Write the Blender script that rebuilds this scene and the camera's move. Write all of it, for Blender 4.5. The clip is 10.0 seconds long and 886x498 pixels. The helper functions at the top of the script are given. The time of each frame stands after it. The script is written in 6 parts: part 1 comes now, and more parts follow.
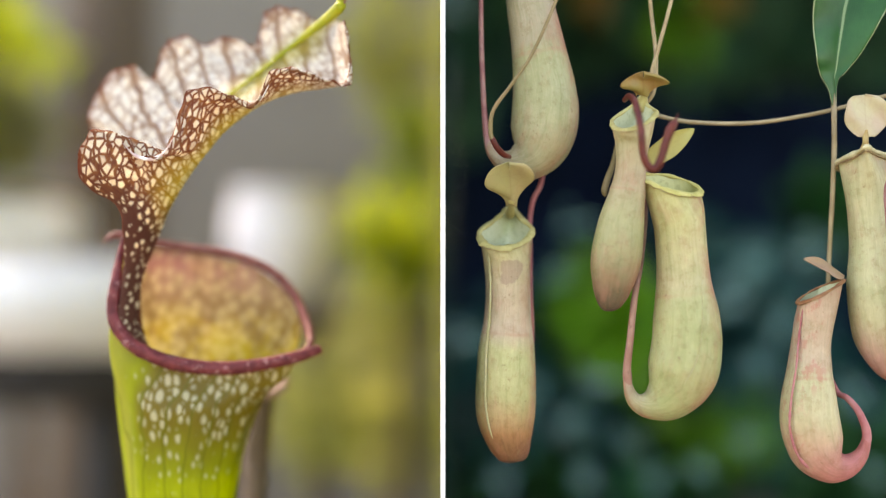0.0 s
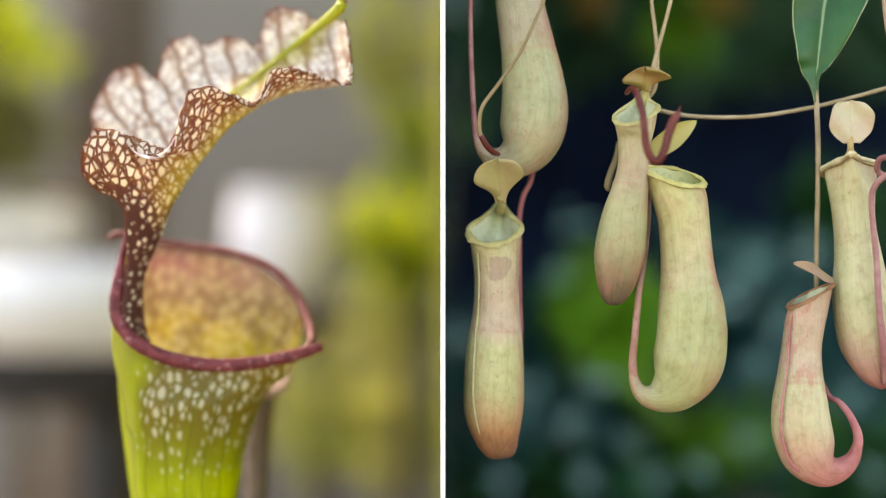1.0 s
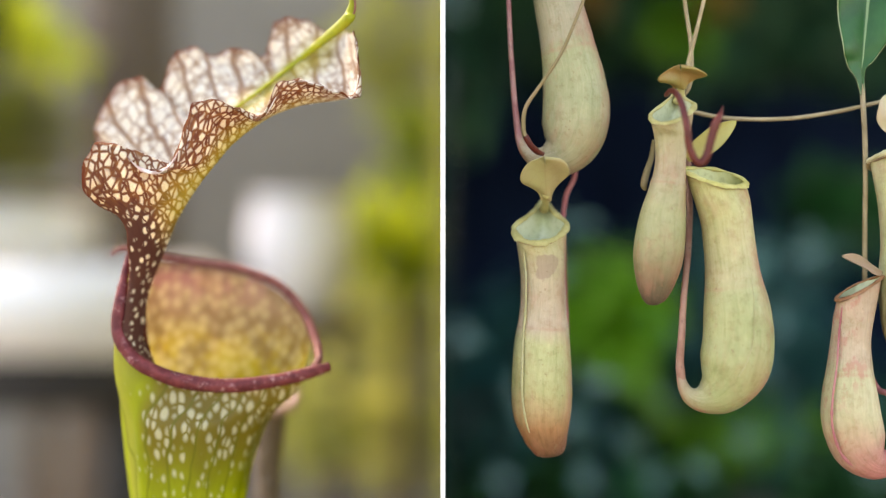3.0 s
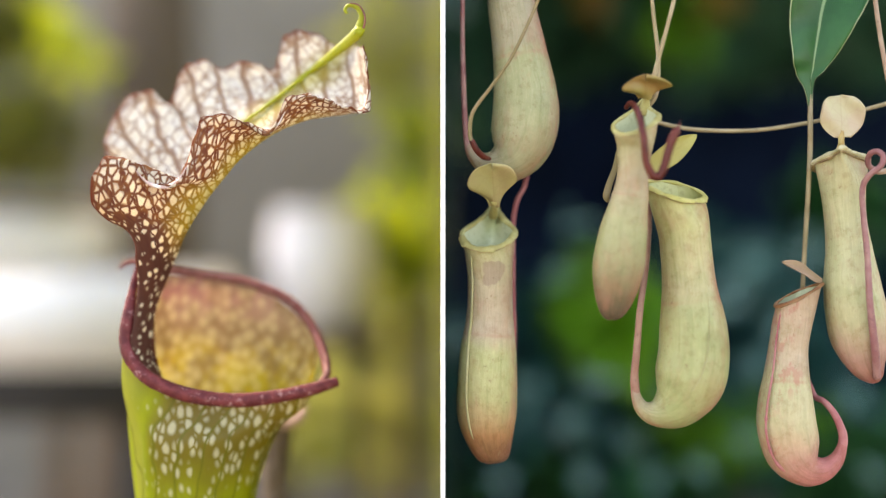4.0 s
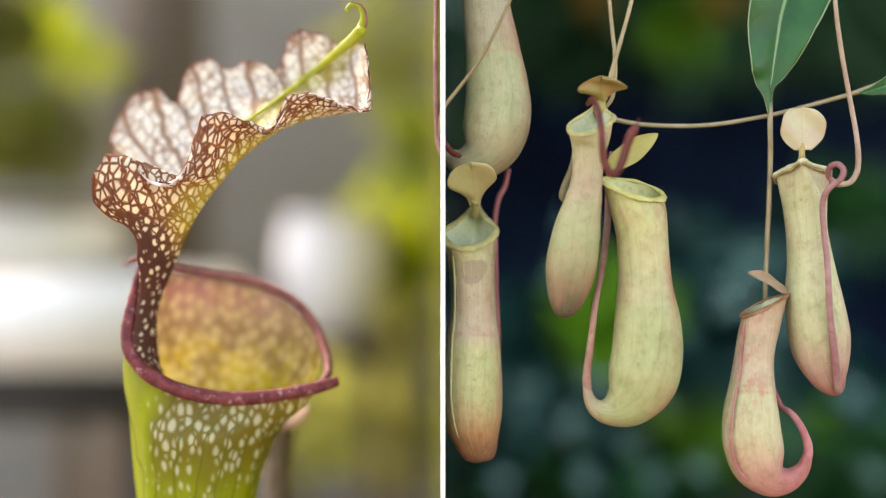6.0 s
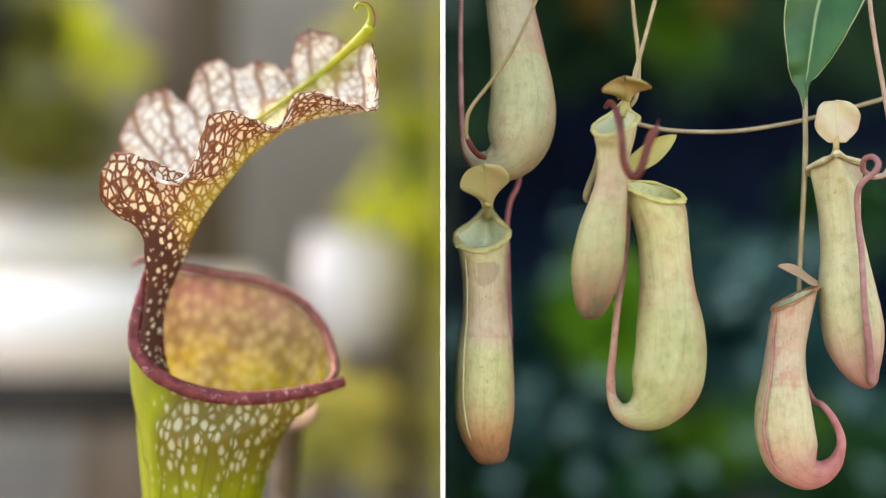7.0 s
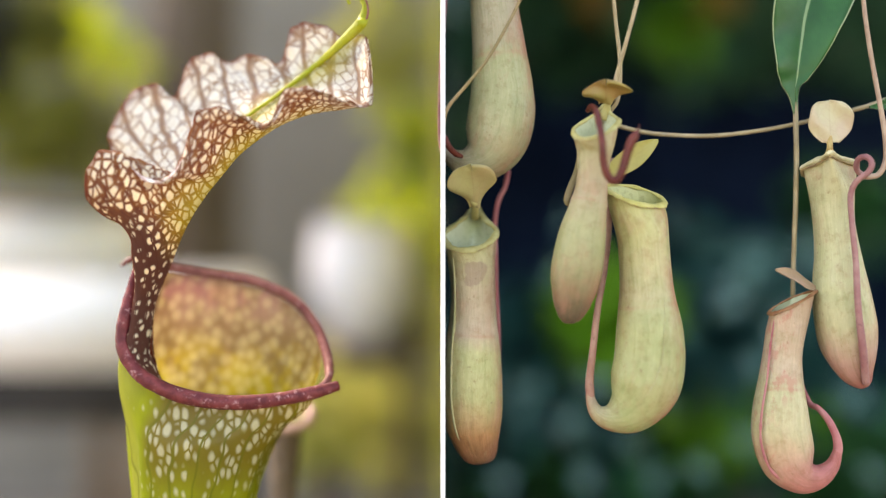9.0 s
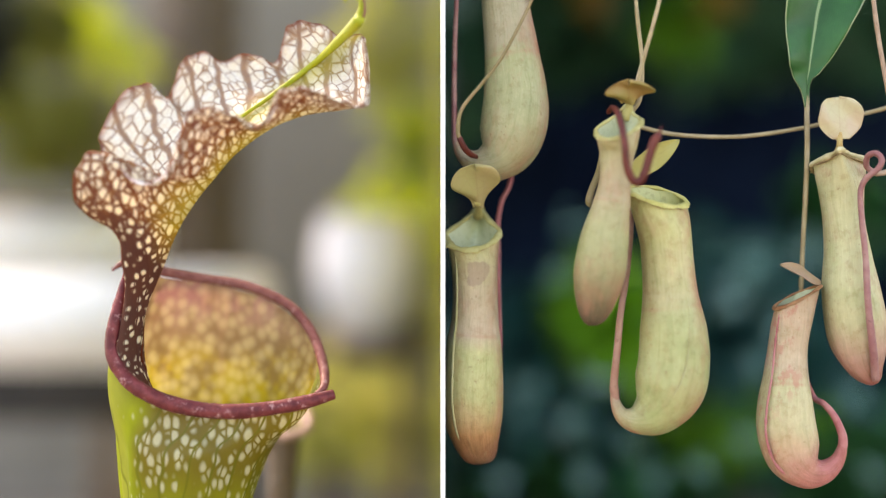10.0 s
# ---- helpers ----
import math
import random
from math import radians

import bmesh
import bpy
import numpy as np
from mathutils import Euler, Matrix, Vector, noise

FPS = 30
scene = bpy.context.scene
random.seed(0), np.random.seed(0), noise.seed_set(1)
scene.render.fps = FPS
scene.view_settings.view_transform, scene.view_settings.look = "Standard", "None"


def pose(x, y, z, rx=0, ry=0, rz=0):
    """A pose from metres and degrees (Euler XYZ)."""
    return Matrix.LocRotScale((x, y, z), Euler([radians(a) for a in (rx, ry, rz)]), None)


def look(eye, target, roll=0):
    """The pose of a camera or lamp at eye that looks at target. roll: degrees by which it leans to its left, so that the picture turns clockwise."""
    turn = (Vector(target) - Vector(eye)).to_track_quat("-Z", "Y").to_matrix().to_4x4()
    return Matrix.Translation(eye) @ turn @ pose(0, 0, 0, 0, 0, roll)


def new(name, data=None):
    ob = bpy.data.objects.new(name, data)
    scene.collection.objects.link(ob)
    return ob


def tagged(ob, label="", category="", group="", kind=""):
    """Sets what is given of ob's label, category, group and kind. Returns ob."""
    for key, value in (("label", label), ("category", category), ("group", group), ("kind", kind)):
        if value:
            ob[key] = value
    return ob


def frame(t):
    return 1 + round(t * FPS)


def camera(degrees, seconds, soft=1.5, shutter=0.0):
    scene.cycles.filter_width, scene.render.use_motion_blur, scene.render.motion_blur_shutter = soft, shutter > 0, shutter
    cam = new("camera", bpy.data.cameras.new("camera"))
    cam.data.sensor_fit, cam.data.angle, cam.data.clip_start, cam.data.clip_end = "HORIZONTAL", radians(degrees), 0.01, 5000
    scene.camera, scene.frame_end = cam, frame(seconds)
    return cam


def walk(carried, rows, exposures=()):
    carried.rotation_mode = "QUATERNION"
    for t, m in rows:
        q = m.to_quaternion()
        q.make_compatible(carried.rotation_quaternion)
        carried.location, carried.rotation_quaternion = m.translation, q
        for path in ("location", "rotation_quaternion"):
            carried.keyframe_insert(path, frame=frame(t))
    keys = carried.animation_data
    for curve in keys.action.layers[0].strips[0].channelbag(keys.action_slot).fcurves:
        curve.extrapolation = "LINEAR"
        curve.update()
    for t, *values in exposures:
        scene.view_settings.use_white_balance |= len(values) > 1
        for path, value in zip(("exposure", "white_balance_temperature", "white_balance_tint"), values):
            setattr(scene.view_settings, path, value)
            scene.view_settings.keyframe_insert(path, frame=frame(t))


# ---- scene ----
FOV, DIST, EYE_Z = 42.0, 0.45, 0.62
cam = camera(FOV, 10.0, soft=1.25)
cam.data.dof.use_dof = True
cam.data.dof.focus_distance = DIST
cam.data.dof.aperture_fstop = 1.9
cam.data.dof.aperture_blades = 0
EYE = (0.0, 0.0, EYE_Z)
walk(cam, [(0.0, look(EYE, (0.0, 1.0, EYE_Z))), (10.0, look(EYE, (0.0, 1.0, EYE_Z)))],
     exposures=[(0.0, 2.75, 9000, 16), (10.0, 2.75, 9000, 16)])

# ---- light ----
SUN_EL, SUN_AZ = 50.0, -52.0
world = bpy.data.worlds.new("world")
scene.world = world
world.use_nodes = True
_wt = world.node_tree
_sky = _wt.nodes.new("ShaderNodeTexSky")
_sky.sky_type, _sky.sun_disc = "NISHITA", False
_sky.sun_elevation, _sky.sun_rotation = radians(SUN_EL), radians(SUN_AZ)
_wt.links.new(_sky.outputs[0], _wt.nodes["Background"].inputs[0])
_wt.nodes["Background"].inputs[1].default_value = 0.15
sun_data = bpy.data.lights.new("sun", "SUN")
sun_data.energy, sun_data.angle, sun_data.color = 1.12, radians(4.0), (1.0, 0.93, 0.82)
sun = new("sun", sun_data)
_d = Vector((math.sin(radians(SUN_AZ)) * math.cos(radians(SUN_EL)), math.cos(radians(SUN_AZ)) * math.cos(radians(SUN_EL)), math.sin(radians(SUN_EL))))
sun.matrix_world = look(_d * 10, (0, 0, 0))

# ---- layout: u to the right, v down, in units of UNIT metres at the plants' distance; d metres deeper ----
UNIT = 2 * DIST * math.tan(radians(FOV / 2)) / 1568


def spot(u, v, d=0.0):
    k = UNIT * (DIST + d) / DIST
    return Vector(((u - 784) * k, DIST + d, EYE_Z - (v - 441) * k))


# ---- materials ----
def material(name):
    m = bpy.data.materials.new(name)
    m.use_nodes = True
    m.node_tree.nodes.clear()
    return m, m.node_tree


def node(nt, kind, **values):
    n = nt.nodes.new("ShaderNode" + kind)
    for k, v in values.items():
        put(nt, n, int(k[1:]) if k[0] == "i" and k[1:].isdigit() else k.replace("_", " "), v)
    return n


def put(nt, n, key, v):
    s = n.inputs[key]
    if isinstance(v, bpy.types.NodeSocket):
        nt.links.new(v, s)
    elif isinstance(v, tuple) and len(v) == 3 and s.type == "RGBA":
        s.default_value = (*v, 1.0)
    else:
        s.default_value = v


def ramp(nt, fac, *stops):
    n = nt.nodes.new("ShaderNodeValToRGB")
    e = n.color_ramp.elements
    while len(e) < len(stops):
        e.new(0.5)
    for el, (p, c) in zip(e, stops):
        el.position, el.color = p, (*c, 1.0) if len(c) == 3 else c
    nt.links.new(fac, n.inputs[0])
    return n.outputs[0]


def step(nt, fac, a, b):
    n = nt.nodes.new("ShaderNodeMapRange")
    n.interpolation_type = "SMOOTHSTEP"
    put(nt, n, 0, fac), put(nt, n, 1, a), put(nt, n, 2, b), put(nt, n, 3, 0.0), put(nt, n, 4, 1.0)
    return n.outputs[0]


def calc(nt, op, a, b=0.0):
    n = nt.nodes.new("ShaderNodeMath")
    n.operation = op
    put(nt, n, 0, a), put(nt, n, 1, b)
    return n.outputs[0]


def mix(nt, fac, a, b, how="MIX"):
    n = nt.nodes.new("ShaderNodeMix")
    n.data_type, n.blend_type = "RGBA", how
    put(nt, n, 0, fac), put(nt, n, 6, a), put(nt, n, 7, b)
    return n.outputs[2]


def noise_of(nt, vec, scale, detail=3.0, rough=0.55):
    n = node(nt, "TexNoise", Vector=vec, Scale=scale, Detail=detail, Roughness=rough)
    return n.outputs[0]


def mapped(nt, vec, sx, sy, sz):
    n = nt.nodes.new("ShaderNodeMapping")
    put(nt, n, 0, vec)
    n.inputs[3].default_value = (sx, sy, sz)
    return n.outputs[0]


def uv_of(nt):
    n = nt.nodes.new("ShaderNodeUVMap")
    n.uv_map = "UVMap"
    s = node(nt, "SeparateXYZ", Vector=n.outputs[0])
    return n.outputs[0], s.outputs[0], s.outputs[1]


def place_of(nt):
    return nt.nodes.new("ShaderNodeTexCoord").outputs["Object"]


def finish(nt, color, rough=0.5, bump=None, bump_size=0.001, glow=0.0, sss=0.0, spec=0.5):
    b = node(nt, "BsdfPrincipled", Base_Color=color, Roughness=rough, Specular_IOR_Level=spec)
    if sss:
        b.inputs["Subsurface Weight"].default_value = sss
        b.inputs["Subsurface Radius"].default_value = (0.004, 0.0035, 0.0015)
        b.inputs["Subsurface Scale"].default_value = 1.0
    if bump is not None:
        bn = node(nt, "Bump", Height=bump, Strength=0.6, Distance=bump_size)
        nt.links.new(bn.outputs[0], b.inputs["Normal"])
    shader = b.outputs[0]
    if glow:
        t = node(nt, "BsdfTranslucent", Color=color)
        mx = nt.nodes.new("ShaderNodeMixShader")
        mx.inputs[0].default_value = glow
        nt.links.new(shader, mx.inputs[1])
        nt.links.new(t.outputs[0], mx.inputs[2])
        shader = mx.outputs[0]
    out = nt.nodes.new("ShaderNodeOutputMaterial")
    nt.links.new(shader, out.inputs[0])


def skin(name, stops, pink=(0.36, 0.13, 0.085), line=None, side=0.0, blush=0.45, patch=None, tone=0.70, freck=0.12):
    """A hanging pitcher's skin: colours down its length, fibres, blotches, a fine pink seam where the waxy zone ends."""
    m, nt = material(name)
    uv, x, y = uv_of(nt)
    pos = place_of(nt)
    wob = calc(nt, "ADD", y, calc(nt, "MULTIPLY", calc(nt, "SUBTRACT", noise_of(nt, pos, 45.0, 2.0), 0.5), 0.10))
    col = ramp(nt, wob, *[(p, (q[0] * tone * 1.04, q[1] * tone * 1.0, q[2] * tone * 1.16)) for p, q in stops])
    bend = node(nt, "VectorMath", i0=uv, i1=mapped(nt, node(nt, "TexNoise", Vector=pos, Scale=60.0, Detail=3.0).outputs[1], 0.05, 0.12, 0.0))
    bend.operation = "ADD"
    fib = noise_of(nt, mapped(nt, bend.outputs[0], 30.0, 4.5, 1.0), 1.0, 4.0, 0.65)
    thin = noise_of(nt, mapped(nt, bend.outputs[0], 110.0, 12.0, 1.0), 1.0, 3.0, 0.6)
    grain = noise_of(nt, pos, 230.0, 5.0, 0.7)
    cloud = noise_of(nt, pos, 70.0, 4.0, 0.6)
    col = mix(nt, calc(nt, "MULTIPLY", step(nt, fib, 0.46, 0.70), 0.50), col, (0.66, 0.72, 0.60), "MULTIPLY")
    col = mix(nt, calc(nt, "MULTIPLY", step(nt, thin, 0.50, 0.36), 0.35), col, (1.22, 1.18, 1.25), "MULTIPLY")
    col = mix(nt, calc(nt, "MULTIPLY", step(nt, cloud, 0.45, 0.70), 0.60), col, (0.76, 0.86, 0.74), "MULTIPLY")
    col = mix(nt, calc(nt, "MULTIPLY", step(nt, grain, 0.50, 0.64), 0.50), col, (0.74, 0.66, 0.56), "MULTIPLY")
    col = mix(nt, calc(nt, "MULTIPLY", step(nt, grain, 0.46, 0.34), 0.50), col, (1.16, 1.14, 1.16), "MULTIPLY")
    blot = noise_of(nt, mapped(nt, pos, 75.0, 75.0, 42.0), 1.0, 5.0, 0.65)
    col = mix(nt, calc(nt, "MULTIPLY", step(nt, blot, 0.47, 0.66), blush * 0.6), col, pink)
    if side:
        c = calc(nt, "ABSOLUTE", calc(nt, "SUBTRACT", x, 0.72))
        c = calc(nt, "ADD", c, calc(nt, "MULTIPLY", calc(nt, "SUBTRACT", blot, 0.5), 0.20))
        col = mix(nt, calc(nt, "MULTIPLY", step(nt, c, 0.17, 0.0), calc(nt, "MULTIPLY", step(nt, blot, 0.36, 0.62), side)), col, pink)
    if line is not None:
        w = calc(nt, "ADD", y, calc(nt, "MULTIPLY", calc(nt, "SUBTRACT", noise_of(nt, pos, 70.0, 2.0), 0.5), 0.020))
        d = calc(nt, "ABSOLUTE", calc(nt, "SUBTRACT", w, line))
        col = mix(nt, calc(nt, "MULTIPLY", calc(nt, "MULTIPLY", step(nt, d, 0.012, 0.001), step(nt, blot, 0.30, 0.62)), 0.30), col, pink)
    if patch is not None:
        dx = calc(nt, "DIVIDE", calc(nt, "SUBTRACT", x, patch[0]), patch[2])
        dy = calc(nt, "DIVIDE", calc(nt, "SUBTRACT", y, patch[1]), patch[3])
        r = calc(nt, "ADD", calc(nt, "SQRT", calc(nt, "ADD", calc(nt, "MULTIPLY", dx, dx), calc(nt, "MULTIPLY", dy, dy))), calc(nt, "MULTIPLY", calc(nt, "SUBTRACT", noise_of(nt, pos, 120.0, 4.0), 0.5), 2.6))
        col = mix(nt, calc(nt, "MULTIPLY", step(nt, r, 1.05, 0.85), 0.55), col, (0.25, 0.155, 0.115))
    speck = noise_of(nt, pos, 420.0, 2.0)
    col = mix(nt, calc(nt, "MULTIPLY", step(nt, speck, 0.66, 0.76), 0.5), col, (0.20, 0.12, 0.06))
    dots = noise_of(nt, mapped(nt, pos, 300.0, 300.0, 170.0), 1.0, 4.0, 0.7)
    where = noise_of(nt, pos, 38.0, 2.0)
    col = mix(nt, calc(nt, "MULTIPLY", calc(nt, "MULTIPLY", step(nt, dots, 0.50, 0.62), step(nt, where, 0.40, 0.58)), freck), col, pink)
    hgt = calc(nt, "ADD", calc(nt, "MULTIPLY", fib, 0.45), calc(nt, "MULTIPLY", blot, 0.6))
    hgt = calc(nt, "ADD", hgt, calc(nt, "MULTIPLY", grain, 0.35))
    finish(nt, col, ramp(nt, cloud, (0.3, (0.34, 0.34, 0.34)), (0.7, (0.52, 0.52, 0.52))), hgt, 0.0015, sss=0.06, spec=0.30)
    return m


def stalk(name, a, b, rough=0.45, scale=90.0):
    m, nt = material(name)
    pos = place_of(nt)
    n = noise_of(nt, pos, scale, 4.0)
    fine = noise_of(nt, pos, 700.0, 2.0)
    col = mix(nt, step(nt, n, 0.35, 0.68), a, b)
    col = mix(nt, calc(nt, "MULTIPLY", step(nt, fine, 0.62, 0.72), 0.4), col, tuple(c * 0.35 for c in a))
    finish(nt, col, rough + 0.08, fine, 0.0005, sss=0.03, spec=0.25)
    return m


def freckled(name, a, b, spot_col):
    m, nt = material(name)
    pos = place_of(nt)
    n = noise_of(nt, pos, 220.0, 4.0)
    col = mix(nt, step(nt, n, 0.35, 0.68), a, b)
    f = step(nt, noise_of(nt, pos, 380.0, 4.0, 0.6), 0.54, 0.68)
    f = calc(nt, "MULTIPLY", f, step(nt, noise_of(nt, pos, 120.0, 2.0), 0.40, 0.58))
    col = mix(nt, calc(nt, "MULTIPLY", f, 0.55), col, spot_col)
    finish(nt, col, 0.50, n, 0.0006, sss=0.05, spec=0.22)
    return m


def thin_leaf(name, a, b, vein, rough=0.4, glow=0.25):
    """A lid: smooth, with a paler fold and forked veins."""
    m, nt = material(name)
    uv, x, y = uv_of(nt)
    pos = place_of(nt)
    col = mix(nt, step(nt, noise_of(nt, pos, 70.0, 4.0), 0.35, 0.7), a, b)
    v = node(nt, "TexVoronoi", Vector=mapped(nt, pos, 210.0, 210.0, 210.0), Scale=1.0)
    v.feature = "DISTANCE_TO_EDGE"
    col = mix(nt, calc(nt, "MULTIPLY", step(nt, v.outputs[0], 0.09, 0.0), 0.12), col, vein)
    fold = calc(nt, "ABSOLUTE", calc(nt, "SUBTRACT", x, 0.5))
    col = mix(nt, calc(nt, "MULTIPLY", step(nt, fold, 0.03, 0.0), 0.22), col, vein)
    finish(nt, col, rough, noise_of(nt, pos, 260.0, 3.0), 0.0005, glow=glow)
    return m


def leaf_green(name):
    m, nt = material(name)
    uv, x, y = uv_of(nt)
    pos = place_of(nt)
    col = mix(nt, step(nt, noise_of(nt, pos, 40.0, 4.0), 0.3, 0.7), (0.006, 0.056, 0.010), (0.018, 0.108, 0.022))
    c = calc(nt, "ABSOLUTE", calc(nt, "SUBTRACT", x, 0.5))
    rib = calc(nt, "SUBTRACT", calc(nt, "MULTIPLY", y, 60.0), calc(nt, "MULTIPLY", c, 46.0))
    stripe = calc(nt, "ABSOLUTE", calc(nt, "SUBTRACT", calc(nt, "FRACT", rib), 0.5))
    col = mix(nt, calc(nt, "MULTIPLY", step(nt, stripe, 0.20, 0.0), 0.10), col, (0.10, 0.26, 0.08))
    col = mix(nt, calc(nt, "MULTIPLY", step(nt, c, 0.030, 0.014), 0.75), col, (0.22, 0.32, 0.15))
    col = mix(nt, calc(nt, "MULTIPLY", step(nt, c, 0.482, 0.494), 0.8), col, (0.32, 0.36, 0.20))
    finish(nt, col, 0.34, noise_of(nt, pos, 200.0, 3.0), 0.0004, glow=0.08, spec=0.28)
    return m


def rounded_cells(nt, vec, rand=0.8):
    """Distance to a cell's edge and to its middle, for cells with rounded corners."""
    e = node(nt, "TexVoronoi", Vector=vec, Scale=1.0, Randomness=rand)
    e.feature = "DISTANCE_TO_EDGE"
    c = node(nt, "TexVoronoi", Vector=vec, Scale=1.0, Randomness=rand)
    return e.outputs[0], c.outputs[0]


def between(nt, fac, a, b):
    """A soft step whose two ends may vary."""
    n = nt.nodes.new("ShaderNodeMapRange")
    n.interpolation_type = "SMOOTHSTEP"
    put(nt, n, 0, fac), put(nt, n, 1, a), put(nt, n, 2, b), put(nt, n, 3, 0.0), put(nt, n, 4, 1.0)
    return n.outputs[0]


def netted(name, pale, vein, green, deep):
    """The hood: white windows between a net of red-brown veins. Its second UV axis runs up the hood, a colour layer tells rib and margin."""
    m, nt = material(name)
    uv, x, y = uv_of(nt)
    at = nt.nodes.new("ShaderNodeAttribute")
    at.attribute_name = "tone"
    s = node(nt, "SeparateColor", i0=at.outputs[0])
    dark, rib, edge = s.outputs[0], s.outputs[1], s.outputs[2]
    warp = node(nt, "TexNoise", Vector=mapped(nt, uv, 120.0, 120.0, 1.0), Scale=1.0, Detail=2.0)
    shift = node(nt, "VectorMath", i0=uv, i1=mapped(nt, warp.outputs[1], 0.0026, 0.0026, 0.0))
    shift.operation = "ADD"
    n = noise_of(nt, mapped(nt, uv, 300.0, 300.0, 1.0), 1.0, 3.0)
    big = noise_of(nt, mapped(nt, uv, 90.0, 90.0, 1.0), 1.0, 2.0)
    pos = place_of(nt)
    sway_by = node(nt, "VectorMath", i0=pos, i1=mapped(nt, node(nt, "TexNoise", Vector=pos, Scale=110.0, Detail=2.0).outputs[1], 0.0025, 0.0025, 0.0025))
    sway_by.operation = "ADD"
    outer = calc(nt, "LESS_THAN", x, 0.0)
    turned = nt.nodes.new("ShaderNodeMapping")
    put(nt, turned, 0, sway_by.outputs[0])
    turned.inputs[2].default_value = (0.0, radians(-14.0), 0.0)
    e2, c2 = rounded_cells(nt, mapped(nt, turned.outputs[0], 365.0, 250.0, 245.0), 0.85)
    e1, c1 = rounded_cells(nt, mapped(nt, shift.outputs[0], 185.0, 260.0, 1.0), 0.65)
    e = mix(nt, outer, e1, e2)
    c = mix(nt, outer, calc(nt, "MULTIPLY", c1, 0.72), calc(nt, "MULTIPLY", c2, 0.82))
    near = step(nt, dark, 0.05, 0.30)
    wide = calc(nt, "ADD", calc(nt, "MULTIPLY", near, 0.050), calc(nt, "MULTIPLY", step(nt, dark, 0.40, 1.0), 0.07))
    wide = calc(nt, "ADD", calc(nt, "SUBTRACT", wide, calc(nt, "SUBTRACT", 0.045, calc(nt, "MULTIPLY", outer, 0.035))), calc(nt, "MULTIPLY", calc(nt, "SUBTRACT", big, 0.5), 0.16))
    net = calc(nt, "SUBTRACT", 1.0, between(nt, e, wide, calc(nt, "ADD", wide, 0.19)))
    far_c = calc(nt, "SUBTRACT", 0.64, calc(nt, "MULTIPLY", step(nt, dark, 0.42, 1.0), 0.36))
    round_ = between(nt, c, calc(nt, "SUBTRACT", far_c, 0.12), calc(nt, "ADD", far_c, 0.10))
    net = calc(nt, "MAXIMUM", net, round_)
    # long veins that run out to the margin
    drift = noise_of(nt, mapped(nt, uv, 55.0, 55.0, 1.0), 1.0, 2.0)
    run = calc(nt, "ADD", calc(nt, "MULTIPLY", at.outputs["Alpha"], 15.0), calc(nt, "MULTIPLY", drift, 0.9))
    along = calc(nt, "ADD", calc(nt, "MULTIPLY", at.outputs["Alpha"], 21.0), calc(nt, "MULTIPLY", noise_of(nt, pos, 130.0, 2.0), 1.1))
    run = mix(nt, outer, run, along)
    off = calc(nt, "ABSOLUTE", calc(nt, "SUBTRACT", calc(nt, "FRACT", run), 0.5))
    main = step(nt, calc(nt, "ADD", off, calc(nt, "MULTIPLY", calc(nt, "SUBTRACT", n, 0.5), 0.12)), 0.16, 0.05)
    lines = calc(nt, "MAXIMUM", calc(nt, "MULTIPLY", net, calc(nt, "ADD", 0.90, calc(nt, "MULTIPLY", near, 0.04))), calc(nt, "MULTIPLY", main, calc(nt, "ADD", 0.78, calc(nt, "MULTIPLY", outer, 0.17))))
    se, sc = rounded_cells(nt, mapped(nt, shift.outputs[0], 520.0, 420.0, 1.0), 0.95)
    lines = calc(nt, "MAXIMUM", lines, calc(nt, "MULTIPLY", step(nt, se, 0.12, 0.0), 0.14))
    vcol = mix(nt, near, (0.20, 0.070, 0.018), vein)
    vcol = mix(nt, step(nt, n, 0.35, 0.7), vcol, mix(nt, 0.6, vcol, (0.36, 0.14, 0.028)))
    vcol = mix(nt, step(nt, dark, 0.38, 0.95), vcol, deep)
    base = mix(nt, step(nt, n, 0.3, 0.7), pale, mix(nt, 0.35, pale, (0.80, 0.68, 0.46)))
    base = mix(nt, calc(nt, "MULTIPLY", step(nt, dark, 0.08, 0.60), 0.6), base, (0.92, 0.74, 0.46))
    col = mix(nt, lines, base, vcol)
    col = mix(nt, rib, col, green)
    col = mix(nt, calc(nt, "MULTIPLY", edge, 0.9), col, vein)
    finish(nt, col, 0.55, calc(nt, "ADD", calc(nt, "MULTIPLY", lines, -0.8), calc(nt, "MULTIPLY", n, 0.4)), 0.0009, glow=0.45, spec=0.04)
    return m


